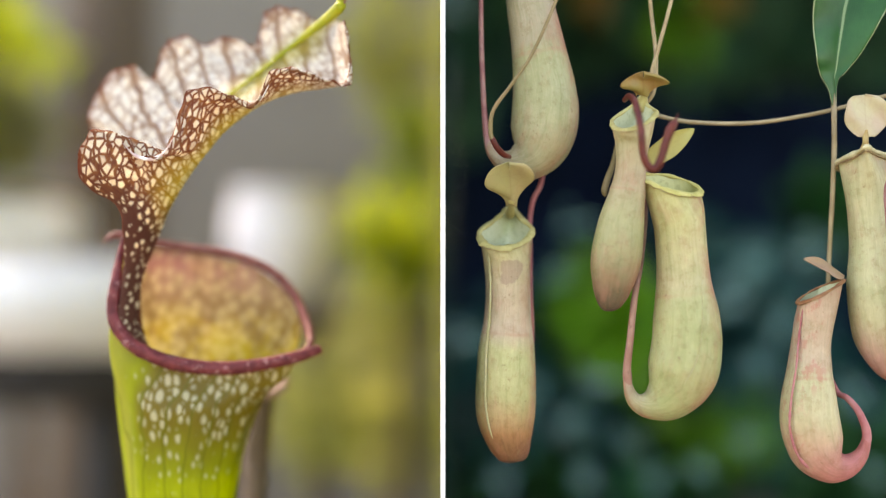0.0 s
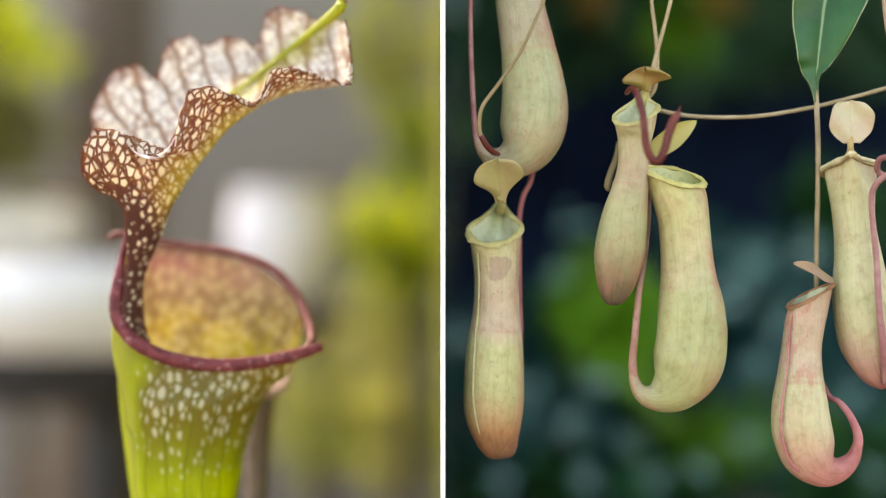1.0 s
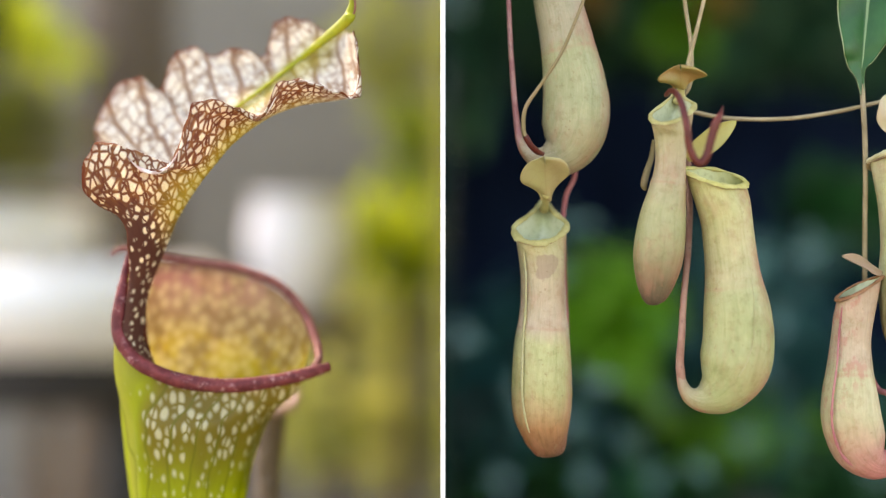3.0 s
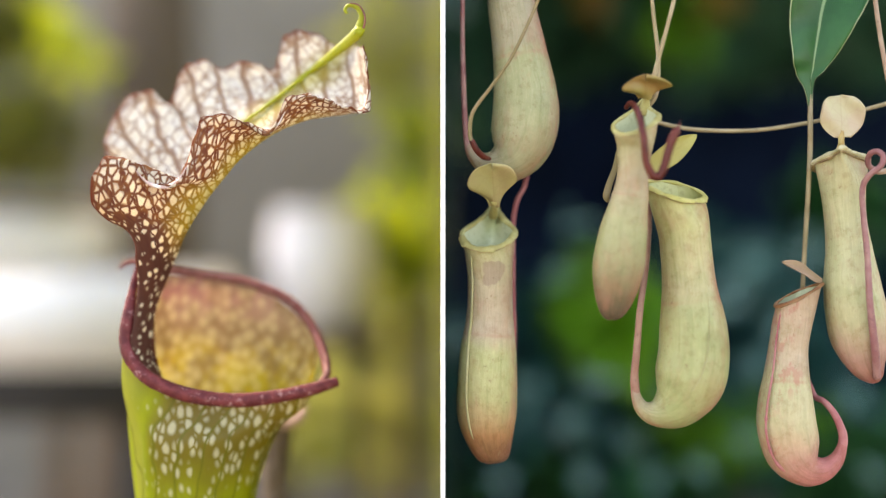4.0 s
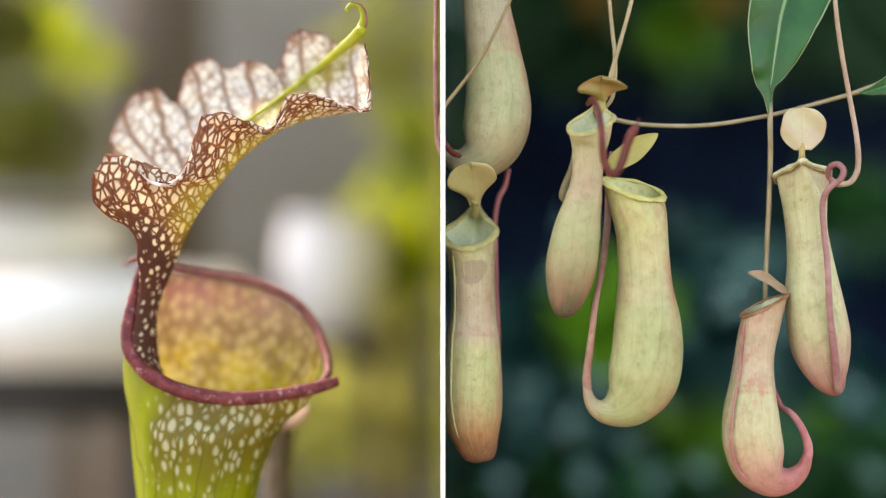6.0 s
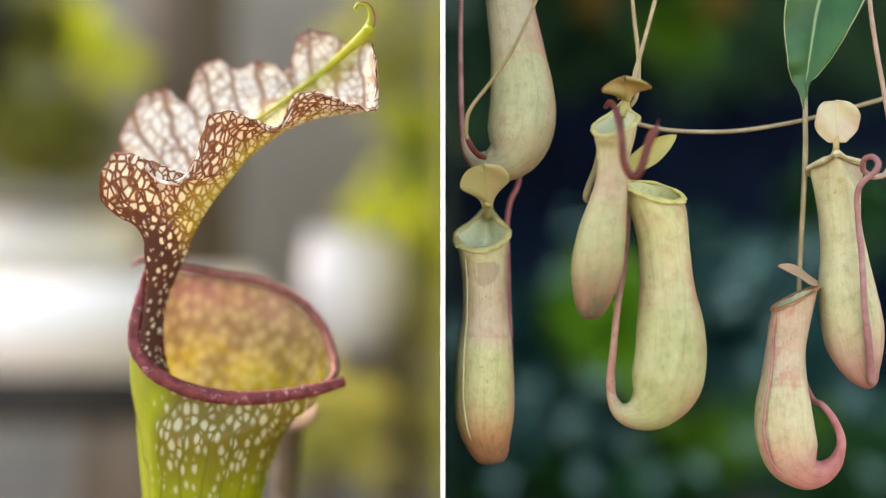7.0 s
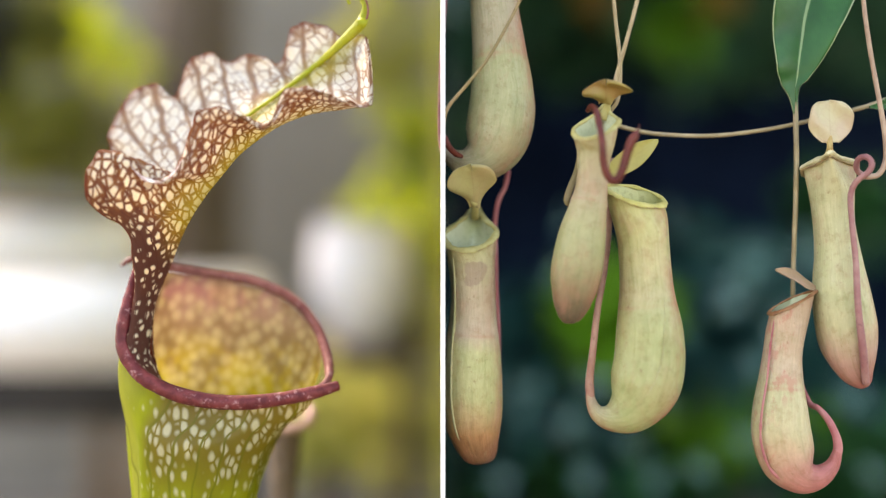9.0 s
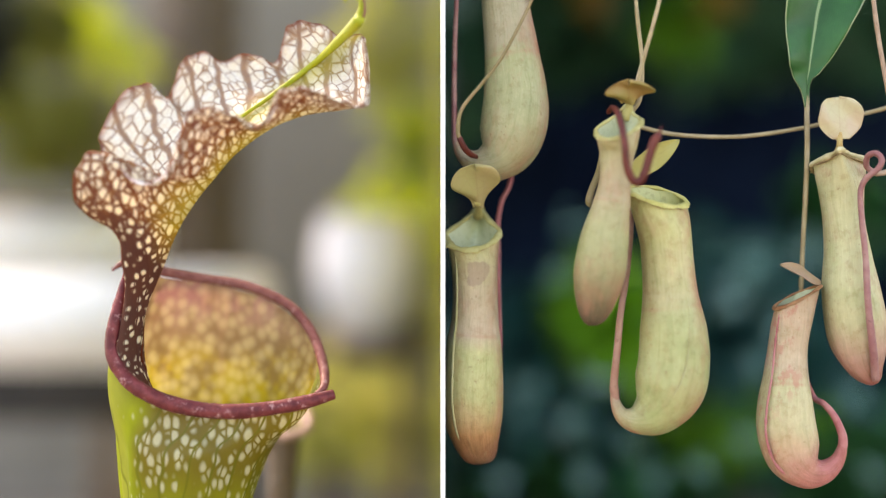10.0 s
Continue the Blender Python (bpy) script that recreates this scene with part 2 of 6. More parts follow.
def windowed(name, green, pale, vein, lo, hi):
    """The pitcher's tube: green with pale windows near the mouth that shrink to dots down the tube; UV in metres, y up from the ground."""
    m, nt = material(name)
    uv, x, y = uv_of(nt)
    pos = place_of(nt)
    warp = node(nt, "TexNoise", Vector=mapped(nt, pos, 90.0, 90.0, 90.0), Scale=1.0, Detail=2.0)
    shift = node(nt, "VectorMath", i0=pos, i1=mapped(nt, warp.outputs[1], 0.003, 0.003, 0.003))
    shift.operation = "ADD"
    e, c = rounded_cells(nt, mapped(nt, shift.outputs[0], 300.0, 300.0, 160.0), 0.9)
    n = noise_of(nt, mapped(nt, pos, 160.0, 160.0, 60.0), 1.0, 3.0)
    soft = noise_of(nt, pos, 34.0, 2.0)
    up = calc(nt, "ADD", step(nt, y, lo, hi), calc(nt, "MULTIPLY", calc(nt, "SUBTRACT", soft, 0.5), 0.28))
    up = calc(nt, "MULTIPLY", up, step(nt, x, -0.080, -0.062))
    size = calc(nt, "ADD", calc(nt, "MULTIPLY", up, 0.54), calc(nt, "SUBTRACT", calc(nt, "MULTIPLY", n, 0.16), 0.10))
    win = calc(nt, "SUBTRACT", 1.0, between(nt, c, calc(nt, "SUBTRACT", size, 0.26), calc(nt, "ADD", size, 0.12)))
    win = calc(nt, "MULTIPLY", win, step(nt, e, 0.02, 0.14))
    ribs = calc(nt, "ABSOLUTE", calc(nt, "SUBTRACT", calc(nt, "FRACT", calc(nt, "ADD", calc(nt, "MULTIPLY", x, 92.0), calc(nt, "MULTIPLY", soft, 1.2))), 0.5))
    win = calc(nt, "MULTIPLY", win, step(nt, ribs, 0.02, 0.09))
    base = mix(nt, step(nt, n, 0.3, 0.7), green, tuple(k * 0.80 for k in green))
    base = mix(nt, calc(nt, "MULTIPLY", step(nt, up, 0.35, 1.0), 0.85), base, vein)
    band = calc(nt, "ABSOLUTE", calc(nt, "SUBTRACT", x, -0.078))
    base = mix(nt, calc(nt, "MULTIPLY", step(nt, band, 0.008, 0.0), 0.45), base, (0.62, 0.58, 0.14))
    base = mix(nt, calc(nt, "MULTIPLY", step(nt, ribs, 0.10, 0.0), 0.55), base, tuple(k * 0.36 for k in green))
    col = mix(nt, calc(nt, "MULTIPLY", win, 0.72), base, pale)
    finish(nt, col, 0.38, calc(nt, "ADD", n, calc(nt, "MULTIPLY", win, 0.5)), 0.0006, glow=0.6)
    return m


def throat(name, lo, hi):
    """The inner wall: yellow low down, tan and blushed pink towards the mouth, softly mottled with pale dots."""
    m, nt = material(name)
    uv, x, y = uv_of(nt)
    pos = place_of(nt)
    big = noise_of(nt, pos, 60.0, 4.0, 0.65)
    wob = calc(nt, "ADD", y, calc(nt, "MULTIPLY", calc(nt, "SUBTRACT", big, 0.5), 0.022))
    h = between(nt, wob, lo, hi)
    base = ramp(nt, h, (0.0, (0.48, 0.36, 0.004)), (0.34, (0.42, 0.27, 0.012)), (0.60, (0.27, 0.155, 0.05)), (0.85, (0.30, 0.15, 0.10)), (1.0, (0.30, 0.11, 0.10)))
    base = mix(nt, calc(nt, "MULTIPLY", step(nt, big, 0.42, 0.60), 0.75), base, (0.20, 0.11, 0.035))
    e, c = rounded_cells(nt, mapped(nt, pos, 210.0, 210.0, 190.0), 0.95)
    dots = calc(nt, "MULTIPLY", step(nt, c, 0.80, 0.10), calc(nt, "SUBTRACT", 0.46, calc(nt, "MULTIPLY", h, 0.16)))
    col = mix(nt, dots, base, (0.80, 0.62, 0.30))
    streak = noise_of(nt, mapped(nt, pos, 170.0, 170.0, 14.0), 1.0, 3.0)
    col = mix(nt, calc(nt, "MULTIPLY", calc(nt, "MULTIPLY", step(nt, streak, 0.52, 0.68), h), 0.4), col, (0.50, 0.24, 0.14))
    finish(nt, col, 0.4, big, 0.0006, glow=0.20)
    return m


def foliage(name, dark, mid, light, rough=0.45, glow=0.3):
    m, nt = material(name)
    g = nt.nodes.new("ShaderNodeNewGeometry")
    col = ramp(nt, g.outputs["Random Per Island"], (0.0, dark), (0.55, mid), (1.0, light))
    col = mix(nt, step(nt, noise_of(nt, place_of(nt), 30.0, 3.0), 0.3, 0.7), col, dark)
    finish(nt, col, rough, glow=glow)
    return m


def mottled(name, a, b, scale=6.0, rough=0.8, bump=0.004, spec=0.5):
    m, nt = material(name)
    pos = place_of(nt)
    n = noise_of(nt, pos, scale, 5.0, 0.6)
    f = noise_of(nt, pos, scale * 14, 3.0)
    col = mix(nt, step(nt, n, 0.3, 0.7), a, b)
    col = mix(nt, calc(nt, "MULTIPLY", step(nt, f, 0.5, 0.7), 0.35), col, tuple(c * 0.5 for c in a))
    finish(nt, col, rough, f, bump, spec=spec)
    return m


def matt(name, a, b, scale):
    """Dead-flat colour in two cloudy tones."""
    m, nt = material(name)
    pos = place_of(nt)
    col = mix(nt, step(nt, noise_of(nt, pos, scale, 5.0, 0.6), 0.3, 0.7), a, b)
    d = node(nt, "BsdfDiffuse", Color=col)
    nt.links.new(d.outputs[0], nt.nodes.new("ShaderNodeOutputMaterial").inputs[0])
    return m


M = {}
M["skin_upper"] = skin("skin_upper", [(0.0, (0.41, 0.37, 0.19)), (0.42, (0.43, 0.38, 0.20)), (0.47, (0.41, 0.42, 0.18)), (0.78, (0.42, 0.40, 0.19)), (1.0, (0.46, 0.33, 0.21))], line=0.45, side=0.8, blush=0.36)
M["skin_lower"] = skin("skin_lower", [(0.0, (0.54, 0.50, 0.20)), (0.25, (0.56, 0.45, 0.24)), (0.42, (0.57, 0.45, 0.26)), (0.50, (0.53, 0.52, 0.21)), (0.70, (0.49, 0.47, 0.18)), (0.78, (0.52, 0.37, 0.15)), (0.87, (0.43, 0.21, 0.075)), (0.96, (0.27, 0.115, 0.045)), (1.0, (0.13, 0.075, 0.04))], line=0.44, patch=(0.51, 0.165, 0.085, 0.055), blush=0.30, side=0.7)
M["skin_small"] = skin("skin_small", [(0.0, (0.54, 0.48, 0.21)), (0.35, (0.50, 0.41, 0.21)), (0.5, (0.43, 0.41, 0.17)), (0.70, (0.36, 0.35, 0.14)), (0.82, (0.28, 0.23, 0.10)), (0.92, (0.17, 0.125, 0.06)), (1.0, (0.10, 0.07, 0.04))], line=0.38, side=0.7, blush=0.38)
M["skin_large"] = skin("skin_large", [(0.0, (0.54, 0.52, 0.18)), (0.35, (0.54, 0.48, 0.22)), (0.41, (0.45, 0.46, 0.18)), (0.78, (0.43, 0.44, 0.17)), (0.88, (0.44, 0.38, 0.18)), (0.96, (0.42, 0.28, 0.18)), (1.0, (0.42, 0.20, 0.16))], line=0.385, side=1.0, blush=0.30)
M["skin_hooked"] = skin("skin_hooked", [(0.0, (0.55, 0.38, 0.21)), (0.30, (0.60, 0.47, 0.27)), (0.36, (0.58, 0.53, 0.26)), (0.52, (0.58, 0.51, 0.25)), (0.60, (0.60, 0.44, 0.23)), (0.68, (0.57, 0.31, 0.19)), (0.78, (0.54, 0.19, 0.14)), (1.0, (0.50, 0.15, 0.12))], pink=(0.38, 0.11, 0.085), line=0.355, blush=0.30, freck=0.45)
M["skin_lidded"] = skin("skin_lidded", [(0.0, (0.60, 0.56, 0.27)), (0.5, (0.55, 0.54, 0.25)), (0.70, (0.53, 0.49, 0.23)), (0.84, (0.56, 0.34, 0.22)), (1.0, (0.42, 0.14, 0.10))], blush=0.30, side=0.6)
M["inner"] = mottled("inner_wall_pale", (0.40, 0.43, 0.23), (0.48, 0.50, 0.33), 40.0, 0.4, 0.0003)
M["edge_pale"] = stalk("edge_pale", (0.50, 0.33, 0.30), (0.76, 0.70, 0.66), 0.4, 300.0)
M["lip_cream"] = stalk("lip_cream", (0.42, 0.36, 0.19), (0.54, 0.48, 0.29), 0.40, 150.0)
M["lip"] = stalk("lip_yellow", (0.31, 0.26, 0.09), (0.42, 0.37, 0.15), 0.40, 150.0)
M["lip_edge"] = stalk("lip_edge", (0.22, 0.14, 0.07), (0.36, 0.27, 0.13), 0.45, 160.0)
M["lip_lime"] = stalk("lip_lime", (0.38, 0.33, 0.09), (0.46, 0.40, 0.14), 0.4, 150.0)
M["inner_lime"] = mottled("inner_wall_lime", (0.30, 0.31, 0.10), (0.38, 0.37, 0.15), 40.0, 0.4, 0.0003)
M["seam"] = stalk("seam_buff", (0.31, 0.28, 0.13), (0.38, 0.34, 0.18), 0.45)
M["lip_brown"] = stalk("lip_brown", (0.34, 0.21, 0.075), (0.46, 0.37, 0.15), 0.32)
M["lip_rust"] = stalk("lip_rust", (0.20, 0.080, 0.032), (0.32, 0.155, 0.07), 0.4, 160.0)
M["lid"] = thin_leaf("lid_olive", (0.38, 0.34, 0.13), (0.42, 0.33, 0.15), (0.30, 0.19, 0.09))
M["lid_brown"] = thin_leaf("lid_brown", (0.34, 0.19, 0.055), (0.31, 0.25, 0.07), (0.22, 0.10, 0.04))
M["lid_pale"] = thin_leaf("lid_pale", (0.54, 0.47, 0.27), (0.53, 0.39, 0.26), (0.40, 0.25, 0.15))
M["lid_buff"] = thin_leaf("lid_buff", (0.40, 0.26, 0.15), (0.46, 0.30, 0.20), (0.28, 0.13, 0.08))
M["lid_lime"] = thin_leaf("lid_lime", (0.42, 0.38, 0.09), (0.46, 0.40, 0.12), (0.30, 0.24, 0.06))
M["pink"] = stalk("tendril_pink", (0.24, 0.095, 0.092), (0.35, 0.19, 0.165))
M["rose"] = stalk("tendril_rose", (0.33, 0.095, 0.098), (0.42, 0.165, 0.155))
M["pink_tan"] = stalk("tendril_pink_tan", (0.25, 0.115, 0.080), (0.36, 0.20, 0.145))
M["tan"] = stalk("tendril_tan", (0.27, 0.205, 0.11), (0.36, 0.28, 0.165))
M["tan_pink"] = stalk("stalk_buff", (0.30, 0.19, 0.13), (0.40, 0.28, 0.20))
M["khaki"] = stalk("tendril_khaki", (0.18, 0.135, 0.058), (0.24, 0.17, 0.085))
M["red"] = stalk("tendril_red", (0.075, 0.011, 0.007), (0.14, 0.028, 0.018), 0.32)
M["leaf"] = leaf_green("leaf_green")
M["hood"] = netted("hood_net", (0.80, 0.78, 0.74), (0.155, 0.028, 0.010), (0.46, 0.40, 0.03), (0.080, 0.008, 0.006))
M["tube"] = windowed("tube_windows", (0.44, 0.51, 0.012), (0.84, 0.80, 0.54), (0.22, 0.130, 0.018), EYE_Z - 0.142, EYE_Z - 0.068)
M["tube_in"] = throat("tube_inside", EYE_Z - 0.075, EYE_Z - 0.012)
M["maroon"] = freckled("rim_maroon", (0.085, 0.012, 0.014), (0.16, 0.030, 0.030), (0.48, 0.28, 0.27))
M["maroon_dull"] = freckled("rim_dull", (0.14, 0.040, 0.038), (0.22, 0.080, 0.072), (0.34, 0.20, 0.18))
M["rib"] = stalk("rib_green", (0.22, 0.24, 0.008), (0.28, 0.28, 0.015), 0.4)
M["blush"] = stalk("rim_blush", (0.36, 0.21, 0.18), (0.45, 0.29, 0.24), 0.4)
M["soil"] = mottled("soil", (0.15, 0.12, 0.09), (0.25, 0.21, 0.16), 3.0, 0.95, 0.02)
M["concrete"] = mottled("grey_concrete", (0.17, 0.150, 0.125), (0.24, 0.215, 0.185), 1.6, 0.9, 0.004)
M["bark"] = mottled("bark", (0.095, 0.066, 0.044), (0.15, 0.105, 0.072), 9.0, 0.9, 0.02)
M["white_grey"] = mottled("white_glaze", (0.62, 0.60, 0.62), (0.54, 0.52, 0.54), 5.0, 0.5, 0.001)
M["white"] = mottled("white_plastic", (0.80, 0.78, 0.78), (0.72, 0.70, 0.70), 5.0, 0.5, 0.001)
# near-black for the shadow beneath the planter boxes
M["shadow_dark"] = mottled("shadow_dark", (0.014, 0.012, 0.011), (0.030, 0.025, 0.022), 8.0, 0.8, 0.003)
# near-black tone that carries the deep shade behind the right planting
M["shade_black"] = mottled("near_black_shade", (0.002, 0.006, 0.018), (0.009, 0.020, 0.052), 3.0, 0.95, 0.002, 0.05)
# divider's right face: the dark of the shaded side is put into this colour
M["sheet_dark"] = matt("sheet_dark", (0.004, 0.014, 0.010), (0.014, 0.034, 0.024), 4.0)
# olive tones picked to blend with the blurred foliage beside the divider
M["post"] = matt("post_foliage_tone", (0.12, 0.14, 0.014), (0.22, 0.20, 0.035), 6.0)
M["post_white"] = mottled("post_white", (0.86, 0.86, 0.85), (0.82, 0.82, 0.81), 20.0, 0.6, 0.0002)
M["f_lime"] = foliage("foliage_lime", (0.26, 0.34, 0.012), (0.46, 0.52, 0.02), (0.60, 0.60, 0.05), 0.45, 0.75)
M["f_olive"] = foliage("foliage_olive", (0.30, 0.31, 0.05), (0.46, 0.45, 0.10), (0.58, 0.54, 0.18), 0.45, 0.65)
M["f_straw"] = foliage("foliage_straw", (0.40, 0.42, 0.10), (0.54, 0.54, 0.18), (0.66, 0.64, 0.30), 0.45, 0.75)
# darkened copy of the olive leaves, with shade put into the colour
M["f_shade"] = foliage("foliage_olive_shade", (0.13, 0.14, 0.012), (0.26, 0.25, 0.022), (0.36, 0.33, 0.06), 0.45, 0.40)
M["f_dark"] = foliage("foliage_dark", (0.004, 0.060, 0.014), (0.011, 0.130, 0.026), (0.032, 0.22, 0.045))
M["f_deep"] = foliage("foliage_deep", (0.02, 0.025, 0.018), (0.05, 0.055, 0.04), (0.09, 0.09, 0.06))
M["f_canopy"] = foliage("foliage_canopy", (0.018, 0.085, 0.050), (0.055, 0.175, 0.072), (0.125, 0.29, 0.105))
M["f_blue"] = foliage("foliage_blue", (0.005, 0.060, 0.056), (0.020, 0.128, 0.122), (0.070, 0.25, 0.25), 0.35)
# pale leaf colour that imitates glints of sky on the leaves
M["f_glint"] = foliage("foliage_glint", (0.16, 0.40, 0.36), (0.30, 0.58, 0.56), (0.60, 0.80, 0.82), 0.3)
M["f_fresh"] = foliage("foliage_fresh", (0.12, 0.36, 0.02), (0.22, 0.52, 0.035), (0.34, 0.64, 0.08))
M["f_rust"] = foliage("foliage_rust", (0.24, 0.13, 0.02), (0.45, 0.26, 0.04), (0.55, 0.34, 0.08))

# ---- building helpers ----
ORIGIN = {}


def thing(name, pivot, label, category, group=""):
    ob = new(name)
    ob.empty_display_size = 0.01
    ob.location = pivot
    ORIGIN[ob.name] = Vector(pivot)
    return tagged(ob, label, category, group)


def part(name, bm, mat, parent, label="", kind=""):
    """One mesh under a thing or a part, from a bmesh in world places."""
    o = ORIGIN.get(parent.name, Vector((0, 0, 0)))
    bmesh.ops.translate(bm, verts=bm.verts, vec=-o)
    bmesh.ops.recalc_face_normals(bm, faces=bm.faces) if kind != "asis" else None
    me = bpy.data.meshes.new(name)
    bm.to_mesh(me)
    bm.free()
    for p in me.polygons:
        p.use_smooth = True
    me.materials.append(M[mat])
    ob = new(name, me)
    ob.parent = parent
    ORIGIN[ob.name] = o
    return tagged(ob, label)


def spline(rows, n, closed=False):
    """A smooth curve through rows of numbers, at n places."""
    a = np.array([list(r) for r in rows], float)
    m = len(a)
    out = []
    for t in np.linspace(0, m if closed else m - 1, n, endpoint=not closed):
        i = min(int(t), m - 1 if closed else m - 2)
        f = t - i
        if closed:
            p0, p1, p2, p3 = (a[(i + k) % m] for k in (-1, 0, 1, 2))
        else:
            p1, p2 = a[i], a[i + 1]
            p0 = a[i - 1] if i > 0 else 2 * p1 - p2
            p3 = a[i + 2] if i + 2 < m else 2 * p2 - p1
        out.append(0.5 * ((2 * p1) + (p2 - p0) * f + (2 * p0 - 5 * p1 + 4 * p2 - p3) * f * f + (3 * p1 - p0 - 3 * p2 + p3) * f ** 3))
    return np.array(out)


def skinned(rings, uvs, bm=None, cap0=False, cap1=False, tone=None):
    """Quads between rings of places, with UVs (ring, place)."""
    bm = bm or bmesh.new()
    if bm.loops.layers.uv.get("UVMap") is None:
        bm.loops.layers.uv.new("UVMap")
    if tone is not None:
        bm.loops.layers.float_color.new("tone")
    lay = bm.loops.layers.uv.get("UVMap")
    tl = bm.loops.layers.float_color.get("tone")
    vs = [[bm.verts.new(p) for p in r] for r in rings]
    uvmap = {}
    for i, r in enumerate(vs):
        for j, v in enumerate(r):
            uvmap[v] = uvs[i][j]
    tones = {v: tone[i][j] for i, r in enumerate(vs) for j, v in enumerate(r)} if tone is not None else None
    for i in range(len(vs) - 1):
        for j in range(len(vs[i]) - 1):
            f = bm.faces.new((vs[i][j], vs[i][j + 1], vs[i + 1][j + 1], vs[i + 1][j]))
            for lo in f.loops:
                lo[lay].uv = uvmap[lo.vert]
                if tl is not None:
                    lo[tl] = tones[lo.vert]
    for flag, r in ((cap0, vs[0]), (cap1, vs[-1])):
        if flag:
            f = bm.faces.new(r[:-1] if flag == 1 else r)
            for lo in f.loops:
                lo[lay].uv = uvmap[lo.vert]
    return bm


def cord(rows, n=60, sides=12, flat=1.0, lumps=0.0):
    """A round stalk through rows (u, v, d, radius in units)."""
    pts = spline(rows, n)
    c = [spot(p[0], p[1], p[2]) for p in pts]
    rad = [max(p[3], 0.05) * UNIT for p in pts]
    side = Vector((0, 1, 0))
    rings, uvs = [], []
    for i, p in enumerate(c):
        t = (c[min(i + 1, n - 1)] - c[max(i - 1, 0)]).normalized()
        side = (side - t * side.dot(t)).normalized()
        up = t.cross(side)
        r = rad[i] * (1 + lumps * (noise.noise(p * 400) + 0.5 * noise.noise(p * 1100)))
        rings.append([p + (side * math.cos(a) * flat + up * math.sin(a)) * r for a in np.linspace(0, 2 * math.pi, sides + 1)])
        uvs.append([(j / sides, i / (n - 1)) for j in range(sides + 1)])
    bm = skinned(rings, uvs)
    bmesh.ops.remove_doubles(bm, verts=bm.verts, dist=1e-6)
    bmesh.ops.holes_fill(bm, edges=[e for e in bm.edges if e.is_boundary], sides=sides + 2)
    return bm


def mouth_ring(c, ex, ez, apex, point, n, grow=1.0):
    """A tilted oval drawn out to a point at its apex: centre and half axes as (u, v, d)."""
    out = []
    ea = [ex[k] * math.cos(apex) + ez[k] * math.sin(apex) for k in range(3)]
    es = [-ex[k] * math.sin(apex) + ez[k] * math.cos(apex) for k in range(3)]
    tear = min(0.75, point * 2)
    for a in np.linspace(0.5 * math.pi, 2.5 * math.pi, n + 1):
        p, q = math.cos(a - apex), math.sin(a - apex)
        w = 1 - tear * max(0.0, p) ** 1.3
        h = 1 + point * max(0.0, p) ** 3
        out.append(spot(*[c[k] + (ea[k] * p * h + es[k] * q * w) * grow for k in range(3)]))
    return out


def vessel(mouth, rows, depth=0.92, n=64, sides=40, shrink=1.0, upto=1.0, ridge=0.0, blend=0.16, fold=()):
    """A pitcher's body from its mouth down rows (u, v, half width, d)."""
    c, ex, ez, apex, point = mouth
    pts = spline([(c[0], c[1], 0, c[2]), *rows], n)
    hw = spline([(rows[0][2],), *[(r[2],) for r in rows]], n)[:, 0]
    m0 = mouth_ring(c, ex, ez, apex, point, sides, shrink)
    c0 = spot(*c)
    mid = [spot(p[0], p[1], p[3]) for p in pts]
    length = [0.0]
    for a, b in zip(mid, mid[1:]):
        length.append(length[-1] + (b - a).length)
    rings, uvs = [], []
    for i, p in enumerate(mid):
        t = length[i] / length[-1]
        if t > upto:
            break
        tan = (mid[min(i + 1, n - 1)] - mid[max(i - 1, 0)]).normalized()
        nr = tan.cross(Vector((0, 1, 0))).normalized()
        if nr.x < 0 and i < n * 0.6:
            nr = -nr
        if i and nr.dot(last) < 0:
            nr = -nr
        last = nr
        w = min(1.0, t / blend)
        w = w * w * (3 - 2 * w)
        ring = []
        for j, a in enumerate(np.linspace(0.5 * math.pi, 2.5 * math.pi, sides + 1)):
            r = hw[i] * UNIT * shrink
            if ridge:
                r *= 1 + ridge * max(0, 1 - abs((a - 1.40 * math.pi + 0.6) / 0.10)) + ridge * 0.6 * max(0, 1 - abs((a - 1.5 * math.pi - 0.55) / 0.10))
            q = p + nr * math.cos(a) * r + Vector((0, 1, 0)) * math.sin(a) * r * depth
            s = noise.noise(q * 55) * 0.024 + noise.noise(q * 170) * 0.008 + 0.007 * math.sin(5 * a + 2 * t) + 0.004 * math.sin(9 * a + 1)
            for pos, amp in fold:
                s += amp * math.exp(-((t - pos) / 0.012) ** 2)
            q = p + (q - p) * (1 + s)
            ring.append((m0[j] + (p - c0)).lerp(q, w))
        rings.append(ring)
        uvs.append([(j / sides, t) for j in range(sides + 1)])
    return skinned(rings, uvs, cap1=1 if upto == 1.0 else False)


